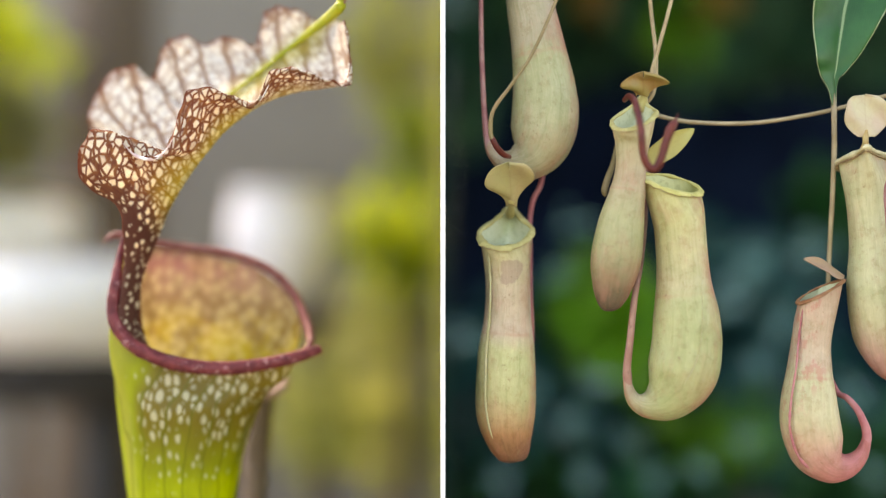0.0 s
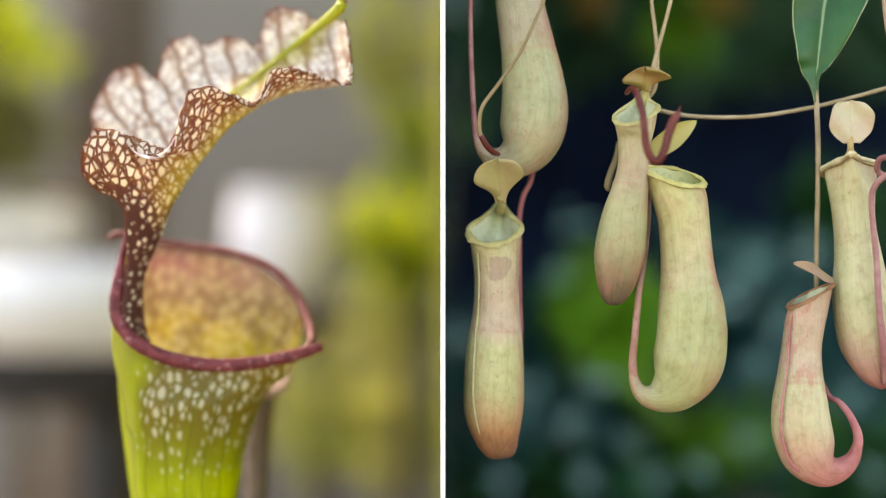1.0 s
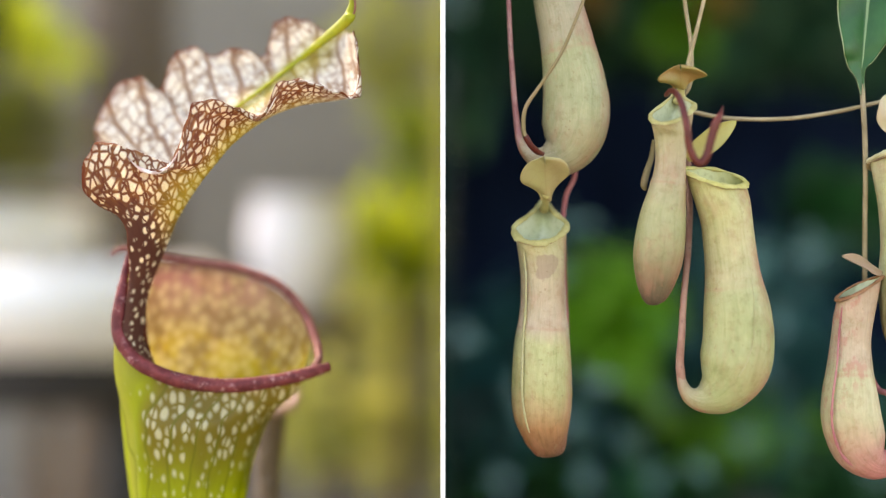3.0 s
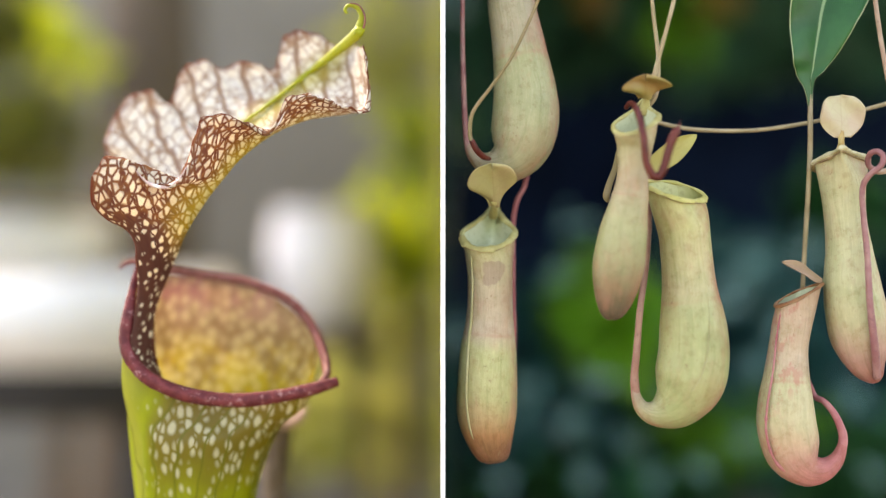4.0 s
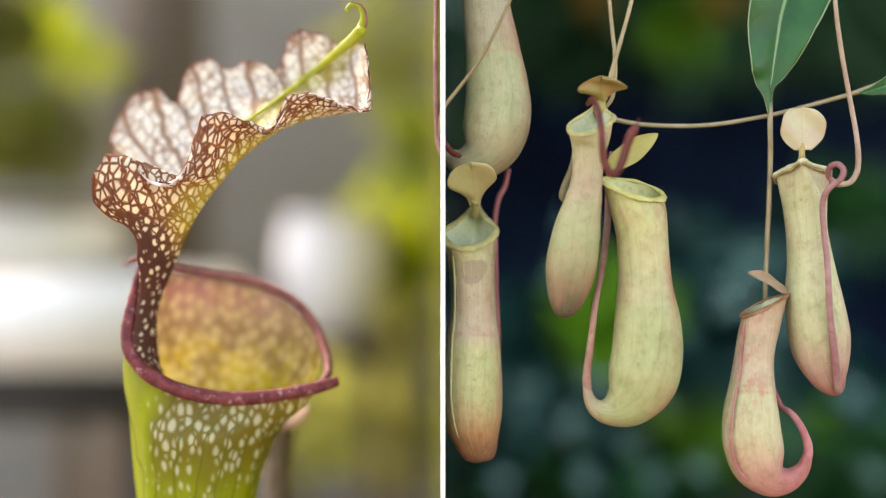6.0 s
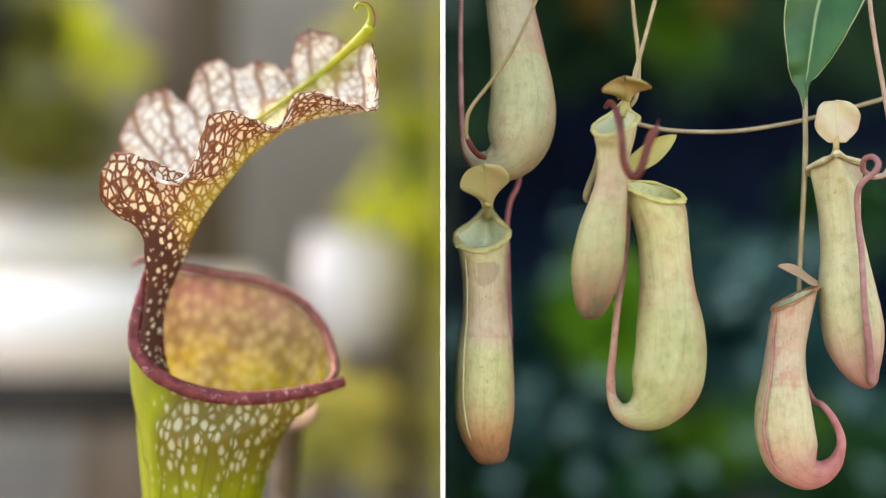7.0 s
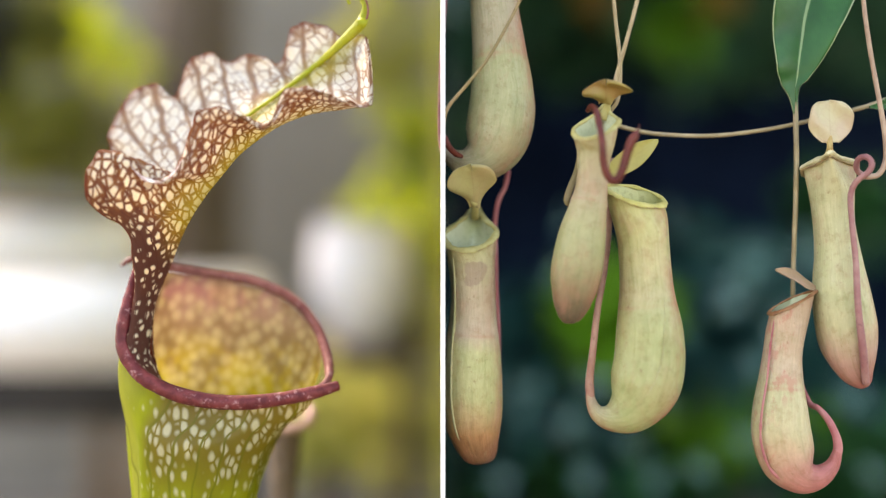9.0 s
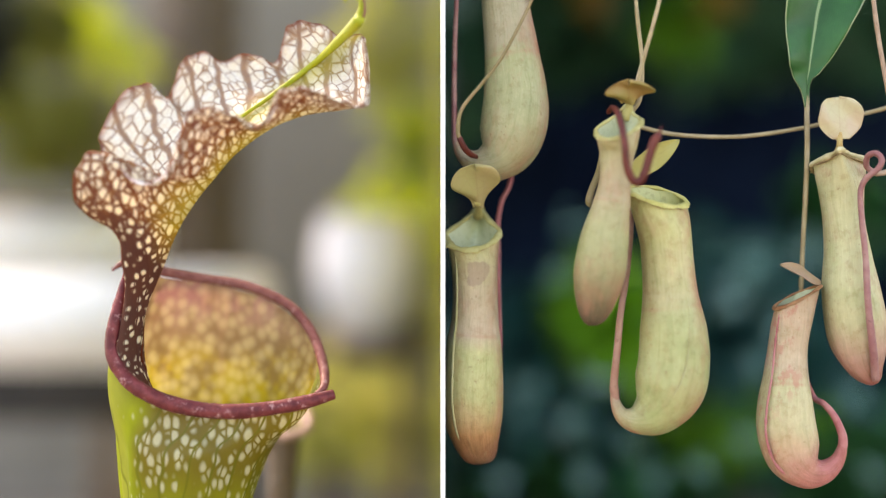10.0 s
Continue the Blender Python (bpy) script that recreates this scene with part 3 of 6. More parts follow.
def lip(mouth, r, n=120, sides=10, grow=1.02, frill=0.12, drop=0.0, flare=1.45):
    """The flared collar of a mouth, with an uneven, toothed outer edge."""
    c, ex, ez, apex, point = mouth
    ring = mouth_ring(c, ex, ez, apex, point, n, grow)
    mid = spot(*c)
    rings, uvs = [], []
    for i, p in enumerate(ring):
        p = p - Vector((0, 0, drop * UNIT))
        t = (ring[(i + 1) % n] - ring[(i - 1) % n]).normalized()
        out = (p - mid).normalized()
        out = (out - t * out.dot(t)).normalized()
        up = t.cross(out)
        k = r * UNIT * (1 + frill * 0.5 * math.sin(i * 0.9) + frill * math.sin(i * 0.31 + 1) + 0.35 * noise.noise(p * 260))
        tooth = 1 + frill * (1.6 * max(0.0, noise.noise(p * 700)) + 2.4 * max(0.0, noise.noise(p * 330 + Vector((3, 1, 2))) - 0.15))
        row = []
        for a in np.linspace(0, 2 * math.pi, sides + 1):
            w = math.cos(a) * flare * (tooth if math.cos(a) > 0 else 1.0)
            row.append(p + (out * w + up * (math.sin(a) * 0.62)) * k - Vector((0, 0, 0.32 * k * max(0.0, w) ** 1.5)))
        rings.append(row)
        uvs.append([(j / sides, i / n) for j in range(sides + 1)])
    return skinned(rings, uvs)


def lid(base, tip, half, facing, cup=0.18, wave=0.05, n=26, thick=1.1, notch=0.1, full=0.75, sharp=0.62, blunt=0.7):
    """A round lid from its hinge to its end; half its width; facing: the way its face looks."""
    a, b = spot(*base), spot(*tip)
    ax = b - a
    ln = ax.length
    ax = ax.normalized()
    f = Vector(facing)
    f = (f - ax * f.dot(ax)).normalized()
    sd = ax.cross(f)
    w = half * UNIT
    rings, uvs = [], []
    for i in range(n + 1):
        t = i / n
        turn = min(1.0, 0.06 + 0.94 * t ** full)
        prof = max(0.0, math.sin(math.pi * turn)) ** (sharp if turn < 0.5 else sharp * blunt)
        prof = max(prof, 0.06 if t < 0.5 else 0.008)
        row = []
        for s in np.linspace(-1, 1, n + 1):
            x = s * w * prof * (1 + 0.10 * noise.noise(Vector((t * 3.1, 2.0 * s, half * 0.37))))
            lift = cup * w * (s * s * prof) + wave * w * math.sin(3.3 * t * 2 + s * 3.0) * (0.3 + abs(s))
            back = notch * ln * (t ** 3) * (1 - abs(s)) ** 2
            row.append(a + ax * (t * ln - back) + sd * x + f * lift)
        rings.append(row)
        uvs.append([((s + 1) / 2, t) for s in np.linspace(-1, 1, n + 1)])
    bm = skinned(rings, uvs)
    bmesh.ops.recalc_face_normals(bm, faces=bm.faces)
    bmesh.ops.solidify(bm, geom=bm.faces[:], thickness=thick * UNIT)
    return bm


def blade(spine, n=50, across=16, fold=0.25, thick=2.0, wave=0.04):
    """A long leaf along rows (u, v, d, half width left, half width right)."""
    pts = spline(spine, n)
    rings, uvs = [], []
    for i, p in enumerate(pts):
        c = spot(p[0], p[1], p[2])
        q = pts[min(i + 1, n - 1)] - pts[max(i - 1, 0)]
        t = Vector((q[0], 0, -q[1])).normalized()
        sd = Vector((-t.z, 0, t.x))
        if sd.x < 0:
            sd = -sd
        row = []
        for s in np.linspace(-1, 1, across + 1):
            w = (p[3] if s < 0 else p[4]) * UNIT * abs(s)
            row.append(c + sd * math.copysign(w, s) + Vector((0, -1, 0)) * (w * fold + wave * w * math.sin(i * 0.35 + s * 2)))
        rings.append(row)
        uvs.append([((s + 1) / 2, i / n) for s in np.linspace(-1, 1, across + 1)])
    bm = skinned(rings, uvs)
    bmesh.ops.recalc_face_normals(bm, faces=bm.faces)
    bmesh.ops.solidify(bm, geom=bm.faces[:], thickness=thick * UNIT)
    return bm


def box(lo, hi, bevel=0.004):
    bm = bmesh.new()
    bmesh.ops.create_cube(bm, size=1.0)
    for v in bm.verts:
        v.co = Vector([lo[k] + (v.co[k] + 0.5) * (hi[k] - lo[k]) for k in range(3)])
    if bevel:
        bmesh.ops.bevel(bm, geom=bm.edges[:], offset=bevel, segments=2, affect="EDGES")
    return bm


def leaf_mesh(name, rng, centre, radii, count, size, mat, parent, droop=0.4, core=0.25, trim=None):
    """Many small folded leaves spread through an uneven cloud, as one mesh of stuff."""
    c = np.array(centre, float)
    dirs = rng.normal(size=(count, 3))
    dirs /= np.linalg.norm(dirs, axis=1)[:, None]
    rad = core + (1 - core) * rng.random(count) ** 0.5
    lumps = 0.75 + 0.35 * np.sin(dirs[:, 0] * 5 + c[0] * 9) * np.sin(dirs[:, 2] * 6 + c[2] * 7)
    pos = c + dirs * (rad * lumps)[:, None] * np.array(radii)
    ax = rng.normal(size=(count, 3)) + dirs * 0.8
    ax[:, 2] -= droop
    ax /= np.linalg.norm(ax, axis=1)[:, None]
    sd = np.cross(ax, rng.normal(size=(count, 3)))
    sd /= np.linalg.norm(sd, axis=1)[:, None]
    up = np.cross(sd, ax)
    ln = size * (0.6 + 0.8 * rng.random(count))[:, None]
    if trim is not None:
        end = pos + ax * ln
        keep = np.maximum(pos[:, 0] * trim, end[:, 0] * trim) < -0.003
        pos, ax, sd, up, ln, count = pos[keep], ax[keep], sd[keep], up[keep], ln[keep], int(keep.sum())
    w = ln * 0.24
    v = np.stack([pos, pos + ax * ln * 0.35 + sd * w + up * w * 0.4, pos + ax * ln * 0.4, pos + ax * ln * 0.35 - sd * w + up * w * 0.4, pos + ax * ln], 1).reshape(-1, 3)
    base = np.arange(count)[:, None] * 5
    f = np.concatenate([base + np.array([0, 1, 2]), base + np.array([1, 4, 2]), base + np.array([0, 2, 3]), base + np.array([2, 4, 3])], 0)
    o = np.array(ORIGIN.get(parent.name, Vector((0, 0, 0)))) if parent else np.zeros(3)
    me = bpy.data.meshes.new(name)
    me.from_pydata((v - o).tolist(), [], f.tolist())
    me.materials.append(M[mat])
    ob = new(name, me)
    ob.parent = parent
    return tagged(ob, kind="stuff")


def far(u, v, y):
    """A place y metres from the camera, on the line of sight through (u, v)."""
    k = UNIT * y / DIST
    return Vector(((u - 784) * k, y, EYE_Z - (v - 441) * k))


# ---- setting ----
def structure(name, bm, mat, label):
    me = bpy.data.meshes.new(name)
    bm.to_mesh(me)
    bm.free()
    me.materials.append(M[mat])
    return tagged(new(name, me), label, kind="structure")


def ground():
    bm = bmesh.new()
    bmesh.ops.create_grid(bm, x_segments=40, y_segments=40, size=1.0)
    for v in bm.verts:
        x, y = v.co.x, v.co.y
        v.co = Vector((math.copysign(abs(x) ** 4, x) * 600, math.copysign(abs(y) ** 4, y) * 600, 0))
        v.co.z = 0.015 * noise.noise(v.co * 1.5) if v.co.length < 6 else -0.01
    structure("ground", bm, "soil", "dark trodden garden soil")


def walls():
    structure("wall_grey", box((-3.2, 3.0, -0.1), (-0.001, 3.2, 1.40), 0.01), "concrete", "weathered grey concrete garden wall")
    # added backdrop: the dark depth behind the shrubs is its own colour
    structure("wall_dark", box((0.001, 2.9, -0.1), (4.2, 3.0, 1.35), 0.01), "shade_black", "added near-black backdrop standing for the deep shade behind the shrubs")
    # unseen roof, added only to hold sun and sky off the right shrubs
    structure("ceiling_blocker", box((0.003, 0.85, 1.35), (4.2, 3.0, 1.37), 0.005), "shade_black", "unseen black roof added to keep the right planting dark")


ground()
walls()


def divider():
    """An added thin upright sheet that parts the two views; its white front edge is the dividing line."""
    y = DIST - 0.007
    k = UNIT * y / DIST
    t = thing("view_divider", (0, y, 0), "added thin upright divider with a white front edge between two plantings", "screen")
    part("edge_strip", box((-4.2 * k, y - 0.001, 0.0), (4 * k, y + 0.003, 1.2), 0), "post_white", t, "added white strip standing for the dividing line")
    part("sheet", box((-0.0008, y + 0.0035, -0.03), (-0.0001, 2.997, 1.35), 0), "post", t, "added olive sheet coloured like the blurred foliage behind it")
    # added blocker, also keeps the sun off the hanging pitchers
    part("sheet", box((0.0001, y + 0.0035, -0.03), (0.0008, 2.89, 1.35), 0), "sheet_dark", t, "added near-black sheet that keeps the hanging pitchers shaded")


divider()

# ---- the white-hooded pitcher plant ----
NEAR = [(262, 662), (231, 606), (237, 540), (242, 474), (228, 412), (160, 358), (176, 290), (214, 272), (262, 324), (304, 326), (334, 258), (362, 208), (424, 207), (472, 236), (510, 172), (556, 162), (612, 192), (648, 198), (652, 140), (644, 84)]
KEEL = [(294, 680), (270, 628), (276, 548), (306, 470), (326, 420), (342, 390), (356, 368), (372, 345), (388, 325), (402, 308), (420, 286), (440, 268), (468, 247), (500, 228), (540, 213), (576, 206), (608, 202), (646, 190), (651, 139), (643, 83)]
AWAY = [(288, 676), (274, 620), (272, 548), (278, 474), (250, 400), (205, 330), (190, 262), (196, 225), (226, 176), (266, 156), (300, 186), (326, 122), (356, 106), (398, 122), (440, 104), (486, 122), (506, 62), (545, 52), (590, 78), (632, 74)]


def hood_place(nd, kd, ad, a, b, c, v):
    """Across the trough: v -1 at the near margin, 0 at the keel, 1 at the far margin."""
    n, k, f = spot(*a, nd), spot(*b, kd), spot(*c, ad)
    if v < 0:
        p, s = n.lerp(k, 1 + v), -v
        return p + Vector((0, -1, 0)) * 0.007 * math.sin(math.pi * (1 + v)) * min(1.0, (n - k).length / 0.02)
    p = k.lerp(f, v)
    return p + Vector((0, 1, 0)) * 0.007 * math.sin(math.pi * v) * min(1.0, (f - k).length / 0.02)


def rib_line(k, f):
    """Where across the far half the straight midrib lies."""
    ax, ay, bx, by = 430, 218, 622, 70
    dx, dy = bx - ax, by - ay
    c = (f[0] - k[0]) * dy - (f[1] - k[1]) * dx
    return min(0.97, max(0.02, ((ax - k[0]) * dy - (ay - k[1]) * dx) / c)) if abs(c) > 1e-6 else 0.5


def white_hood_plant():
    t = thing("trumpet_pitcher_plant", spot(262, 540, 0.018), "green trumpet pitcher with white-netted ruffled hood and maroon rim", "pitcher plant")
    # tube
    ring = [(254, 482, 0.035), (232, 552, 0.024), (225, 612, 0.021), (262, 664, 0.019), (330, 697, 0.019), (410, 706, 0.021), (490, 699, 0.025), (545, 688, 0.031),
            (566, 660, 0.041), (568, 618, 0.049), (540, 562, 0.057), (482, 517, 0.063), (400, 494, 0.063), (318, 484, 0.055)]
    sides = 72
    mouth = [spot(*p) for p in spline(ring, sides, True)]
    mid = sum(mouth, Vector()) / sides
    rows = spline([(398, 600, 172, 0.041), (374, 690, 148, 0.041), (360, 770, 136, 0.040), (347, 882, 111, 0.039), (343, 1100, 84, 0.039), (340, 1700, 48, 0.039), (338, 3120, 22, 0.039)], 90)
    for name, shrink, mat, upto, label in (("tube", 1.0, "tube", 90, "green tube with white windows"), ("inner_wall", 0.955, "tube_in", 46, "yellow mottled inner wall")):
        rings, uvs = [], []
        for i in range(upto):
            c = spot(rows[i][0], rows[i][1], rows[i][3])
            w = min(1.0, max(0.0, (rows[i][1] - 600) / 190))
            w = w * w * (3 - 2 * w)
            r0, uv0 = [], []
            for j in range(sides + 1):
                q = mouth[j % sides]
                a = 2 * math.pi * j / sides
                flat = Vector((q.x - mid.x, q.y - mid.y, 0))
                flat.x /= 0.040
                flat.y /= 0.026
                dirn = flat.normalized() if flat.length else Vector((1, 0, 0))
                rr = rows[i][2] * UNIT
                bumps = 1 + 0.02 * math.sin(a * 9) * w
                p1 = c + Vector((dirn.x * rr, dirn.y * rr * 0.85, 0)) * bumps
                p = (q + (c - spot(*rows[0][[0, 1, 3]])) * 1.0).lerp(p1, w)
                p = c + (p - c) * shrink - Vector((0, 0, 0.0025 * max(0.0, 1 - i / 8) if q.y < mid.y else 0.0)) if name == "inner_wall" else p
                r0.append(p)
                turn = math.atan2(dirn.y, dirn.x)
                if j == 0:
                    told = turn
                told += (turn - told + math.pi) % (2 * math.pi) - math.pi
                uv0.append((told * 0.031, p.z))
            rings.append(r0)
            uvs.append(uv0)
        bm = skinned(rings, uvs)
        if name == "tube":
            back = [f for f in bm.faces if f.calc_center_median().z > spot(0, 770, 0.04).z and f.calc_center_median().y > DIST + 0.046]
            bmesh.ops.delete(bm, geom=back, context="FACES")
        part(name, bm, mat, t, label)
    # rim
    near = [(250, 452, 0.028, 3), (239, 496, 0.026, 7), (229, 548, 0.021, 11), (223, 606, 0.019, 13), (249, 655, 0.017, 13), (300, 686, 0.016, 13.5), (360, 702, 0.017, 13.5), (430, 706, 0.019, 13.5), (500, 698, 0.023, 12.5), (556, 686, 0.027, 12), (596, 674, 0.031, 9)]
    part("rim", cord(near, 110, 16, 0.95, 0.10), "maroon", t, "glossy maroon rolled rim")
    back = [(212, 474, 0.045, 2.62), (236, 462, 0.047, 6.99), (290, 474, 0.053, 8.74), (360, 486, 0.061, 9.61), (440, 498, 0.063, 9.61), (510, 528, 0.060, 9.61), (552, 574, 0.054, 10), (573, 625, 0.045, 9.61), (578, 660, 0.036, 7.86), (566, 676, 0.031, 5.24)]
    part("back_rim", cord(back, 80, 12, 1.0, 0.06), "maroon_dull", t, "dull maroon far rim")
    # hood
    n = 150
    near_c, keel_c, away_c = spline(NEAR, n), spline(KEEL, n), spline(AWAY, n)
    m = 36
    rings, uvs, tones = [], [], []
    run = 0.0
    for i in range(n):
        t0 = i / (n - 1)
        open_ = min(1.0, max(0.0, (t0 - 0.12) / 0.16))
        nd = 0.018 - 0.023 * open_ + 0.012 * max(0.0, t0 - 0.75) * 4
        kd = 0.026 - 0.012 * open_ + 0.006 * t0
        ad = 0.030 + 0.018 * open_ - 0.012 * max(0.0, t0 - 0.7) * 3
        row, uvr, tn = [], [], []
        for v in np.linspace(-1, 1, m + 1):
            p = hood_place(nd, kd, ad, near_c[i], keel_c[i], away_c[i], v)
            mar = max(0.0, (abs(v) - 0.72) / 0.28)
            ruff = mar * 0.0016 * math.sin(t0 * 46 + (2.0 if v > 0 else 0.0)) + mar * mar * (0.0012 if v > 0 else 0.0009) * math.sin(t0 * 135 + v + 2 * math.sin(t0 * 23))
            p = p + Vector((0, -1 if v < 0 else 1, 0.55)) * ruff
            if abs(v) > 0.9:
                p = p + Vector((0, 1 if v < 0 else -1, 0)) * 0.0009 * (abs(v) - 0.9) / 0.1 * (1.0 if t0 < 0.85 else 0.0)
            row.append(p)
        if i:
            ahead = (row[m // 2] - rings[-1][m // 2]).length * 0.7 + 0.0004
            run += ahead
        dist = [0.0]
        for a, b in zip(row, row[1:]):
            dist.append(dist[-1] + (b - a).length)
        half = dist[m // 2]
        for v, dd in zip(np.linspace(-1, 1, m + 1), dist):
            uvr.append((v * 0.05 - 0.0001, run * 1.32 + 0.5) if v < 0 else (dd - half, run))
            dark = min(1.0, max(0.0, 1.25 - t0 / 0.26)) + (0.30 * min(1.0, max(0.0, (0.98 - t0) / 0.3)) + 0.08 if v < 0 else 0.02)
            if v < 0:
                dark *= 1 - 0.65 * min(1.0, max(0.0, (v + 0.45) / 0.45)) * min(1.0, max(0.0, (t0 - 0.14) / 0.10))
            line = rib_line(keel_c[i], away_c[i])
            rib = 0.55 * max(0.0, 1 - abs(v - line + 0.06) / (0.08 + 0.16 * t0)) if t0 > 0.58 and v > 0 else 0.0
            # yellow-green keel tint: light coming through the hood wall is held in this colour
            if v <= 0 and t0 < 0.9:
                rib = 0.50 * max(0.0, 1 + v / 0.34) * min(1.0, max(0.0, (t0 - 0.16) / 0.08)) * min(1.0, (0.9 - t0) / 0.3)
            edge = max(0.0, (abs(v) - 0.94) / 0.06)
            tn.append((min(1.0, dark), min(0.85, rib * 1.2), edge, 1.0 + t0 + (0.24 * v if v < 0 else -0.13 * v)))
        rings.append(row)
        uvs.append(uvr)
        tones.append(tn)
    hood = skinned(rings, uvs, tone=tones)
    hood = part("hood", hood, "hood", t, "white ruffled hood with red-brown veins")
    mod = hood.modifiers.new("thickness", "SOLIDIFY")
    mod.thickness = 0.0006
    for fold in ([(240, 300, -0.006, 0.5), (254, 316, -0.006, 1.6), (270, 326, -0.006, 3.6), (294, 328, -0.006, 3.4), (314, 316, -0.006, 1.8), (330, 292, -0.006, 0.5)],
                 [(470, 236, -0.004, 0.6), (488, 222, -0.004, 1.7), (503, 196, -0.004, 0.8)], [(598, 186, 0.002, 0.6), (622, 196, 0.004, 1.6), (646, 199, 0.006, 0.8)]):
        part("rolled_edge", cord(fold, 40, 10, 0.6, 0.25), "edge_pale", hood, "pale rolled margin of the hood")
    # midrib and its curled end
    pts = []
    for i in range(int(n * 0.58), n - 2, 4):
        t0 = i / (n - 1)
        x = (rib_line(keel_c[i], away_c[i]) + 1) / 2 * m
        pts.append(rings[i][int(x)].lerp(rings[i][int(x) + 1], x - int(x)))
    curl = [(625, 64, 0.009, 10.5), (637, 46, 0.009, 9), (640, 27, 0.008, 6), (631, 12, 0.008, 4.2), (617, 8, 0.008, 3.4), (610, 16, 0.008, 3), (614, 23, 0.008, 2.4)]
    way = [(p.x, p.y - 0.0020 - 0.0010 * i / len(pts), p.z + 0.0002, 3.0 + 7.5 * (i / len(pts)) ** 1.6) for i, p in enumerate(pts[:-4]) if i % 2 == 0]
    way += [(*spot(u, v, d), r) for u, v, d, r in curl]
    way = spline(way, 110)
    rr, uvr = [], []
    for i, (px, py, pz, r) in enumerate(way):
        a, b = way[max(i - 1, 0)], way[min(i + 1, 109)]
        tan = Vector((b[0] - a[0], b[1] - a[1], b[2] - a[2])).normalized()
        s = tan.cross(Vector((0, 1, 0))).normalized()
        rr.append([Vector((px, py, pz)) + (s * math.cos(q) + Vector((0, 1, 0)) * math.sin(q) * 0.8) * r * UNIT for q in np.linspace(0, 2 * math.pi, 13)])
        uvr.append([(0, 0)] * 13)
    part("midrib", skinned(rr[:70], uvr[:70]), "rib", hood, "bright green midrib")
    part("curl", skinned(rr[69:], uvr[69:], cap1=True), "rib", hood, "curled green hood tip")
    brow = [(634, 62, 0.009, 1.6), (644, 44, 0.007, 2.0), (644, 24, 0.006, 1.8), (634, 8, 0.006, 1.4), (618, 4, 0.006, 1.0)]
    part("curl_edge", cord(brow, 40, 8), "maroon_dull", hood, "reddish edge of the curl")
    return t


plant = white_hood_plant()


def young_pitcher():
    """A smaller pitcher behind the first, of which only one side shows."""
    d = 0.13
    t = thing("trumpet_pitcher_plant", spot(490, 760, d), "small trumpet pitcher with pinkish rim behind a larger one", "pitcher plant")
    part("tube", cord([(488, 742, d, 40), (488, 770, d, 38), (487, 830, d, 32), (486, 950, d, 26), (484, 1300, d, 18), (480, 2620, d, 10)], 60, 20, 1, 0.03), "bark", t, "brownish tube")
    part("rim", cord([(455, 742, d - 0.006, 6), (490, 752, d - 0.012, 8), (526, 742, d - 0.006, 12), (534, 722, d, 12), (520, 706, d + 0.006, 8), (490, 702, d + 0.01, 6)], 40, 12), "blush", t, "pale pink rim")
    return t


young = young_pitcher()

# ---- hanging pitchers ----
GROUP = "hanging pitchers"


def pitcher(name, pivot, label, mouth, rows, mat, lip_mat, lip_r, inner="inner", flare=1.45, **shape):
    t = thing(name, pivot, label, "pitcher plant", GROUP)
    body = part("body", vessel(mouth, rows, **shape), mat, t)
    part("inner_wall", vessel(mouth, rows, shrink=0.93, upto=0.4), inner, t, "pale green inner wall")
    rim = part("rim", lip(mouth, lip_r * 0.82, frill=0.17, flare=flare), lip_mat, t, "waxy ridged rim")
    part("rim_edge", lip(mouth, lip_r * 0.30, grow=1.07, frill=0.3, drop=lip_r * 0.72, flare=1.1), "lip_edge", rim, "thin rusty edge under the rim")
    return t


HALF = math.pi / 2
upper = pitcher("hanging_pitcher", spot(945, 80, 0.013), "large pale green pitcher flushed pink, hanging by its stalk",
                ((915, -150, 0.013), (42, 0, 0), (0, -20, 0.008), HALF, 0.2),
                [(918, -60, 41, 0.013), (922, 0, 43, 0.013), (937, 80, 49, 0.013), (947, 150, 57, 0.013), (949, 200, 61, 0.013), (940, 245, 57, 0.013), (917, 275, 43, 0.013), (889, 283, 27, 0.013), (866, 274, 15, 0.013), (852, 258, 9, 0.013), (844, 230, 4.5, 0.013)],
                "skin_upper", "lip", 5)
part("tendril", cord([(858, 272, 0.013, 9), (848, 250, 0.013, 7), (842, 200, 0.013, 5.5), (838, 120, 0.013, 5), (836, 40, 0.013, 4.6), (836, -60, 0.013, 4.5), (838, -200, 0.013, 4.5)], 70, 10, 1, 0.06), "pink", upper, "dusty pink stalk")
part("tendril_base", cord([(886, 273, 0.004, 4), (876, 269, 0.000, 5.4), (864, 257, -0.003, 5.6), (855, 240, -0.004, 5.2)], 24, 10), "red", upper, "dark red stalk base")
part("tendril", cord([(855, 242, -0.004, 3.96), (852, 226, -0.004, 3.96), (857, 190, -0.005, 3.6), (888, 146, -0.006, 3.15), (920, 100, -0.006, 3.15), (946, 48, -0.005, 3.15), (968, -4, -0.003, 3.15), (1000, -90, -0.006, 3.15), (1030, -200, 0, 3.15)], 80, 10, 1, 0.06), "khaki", upper, "khaki stalk crossing the pitcher")

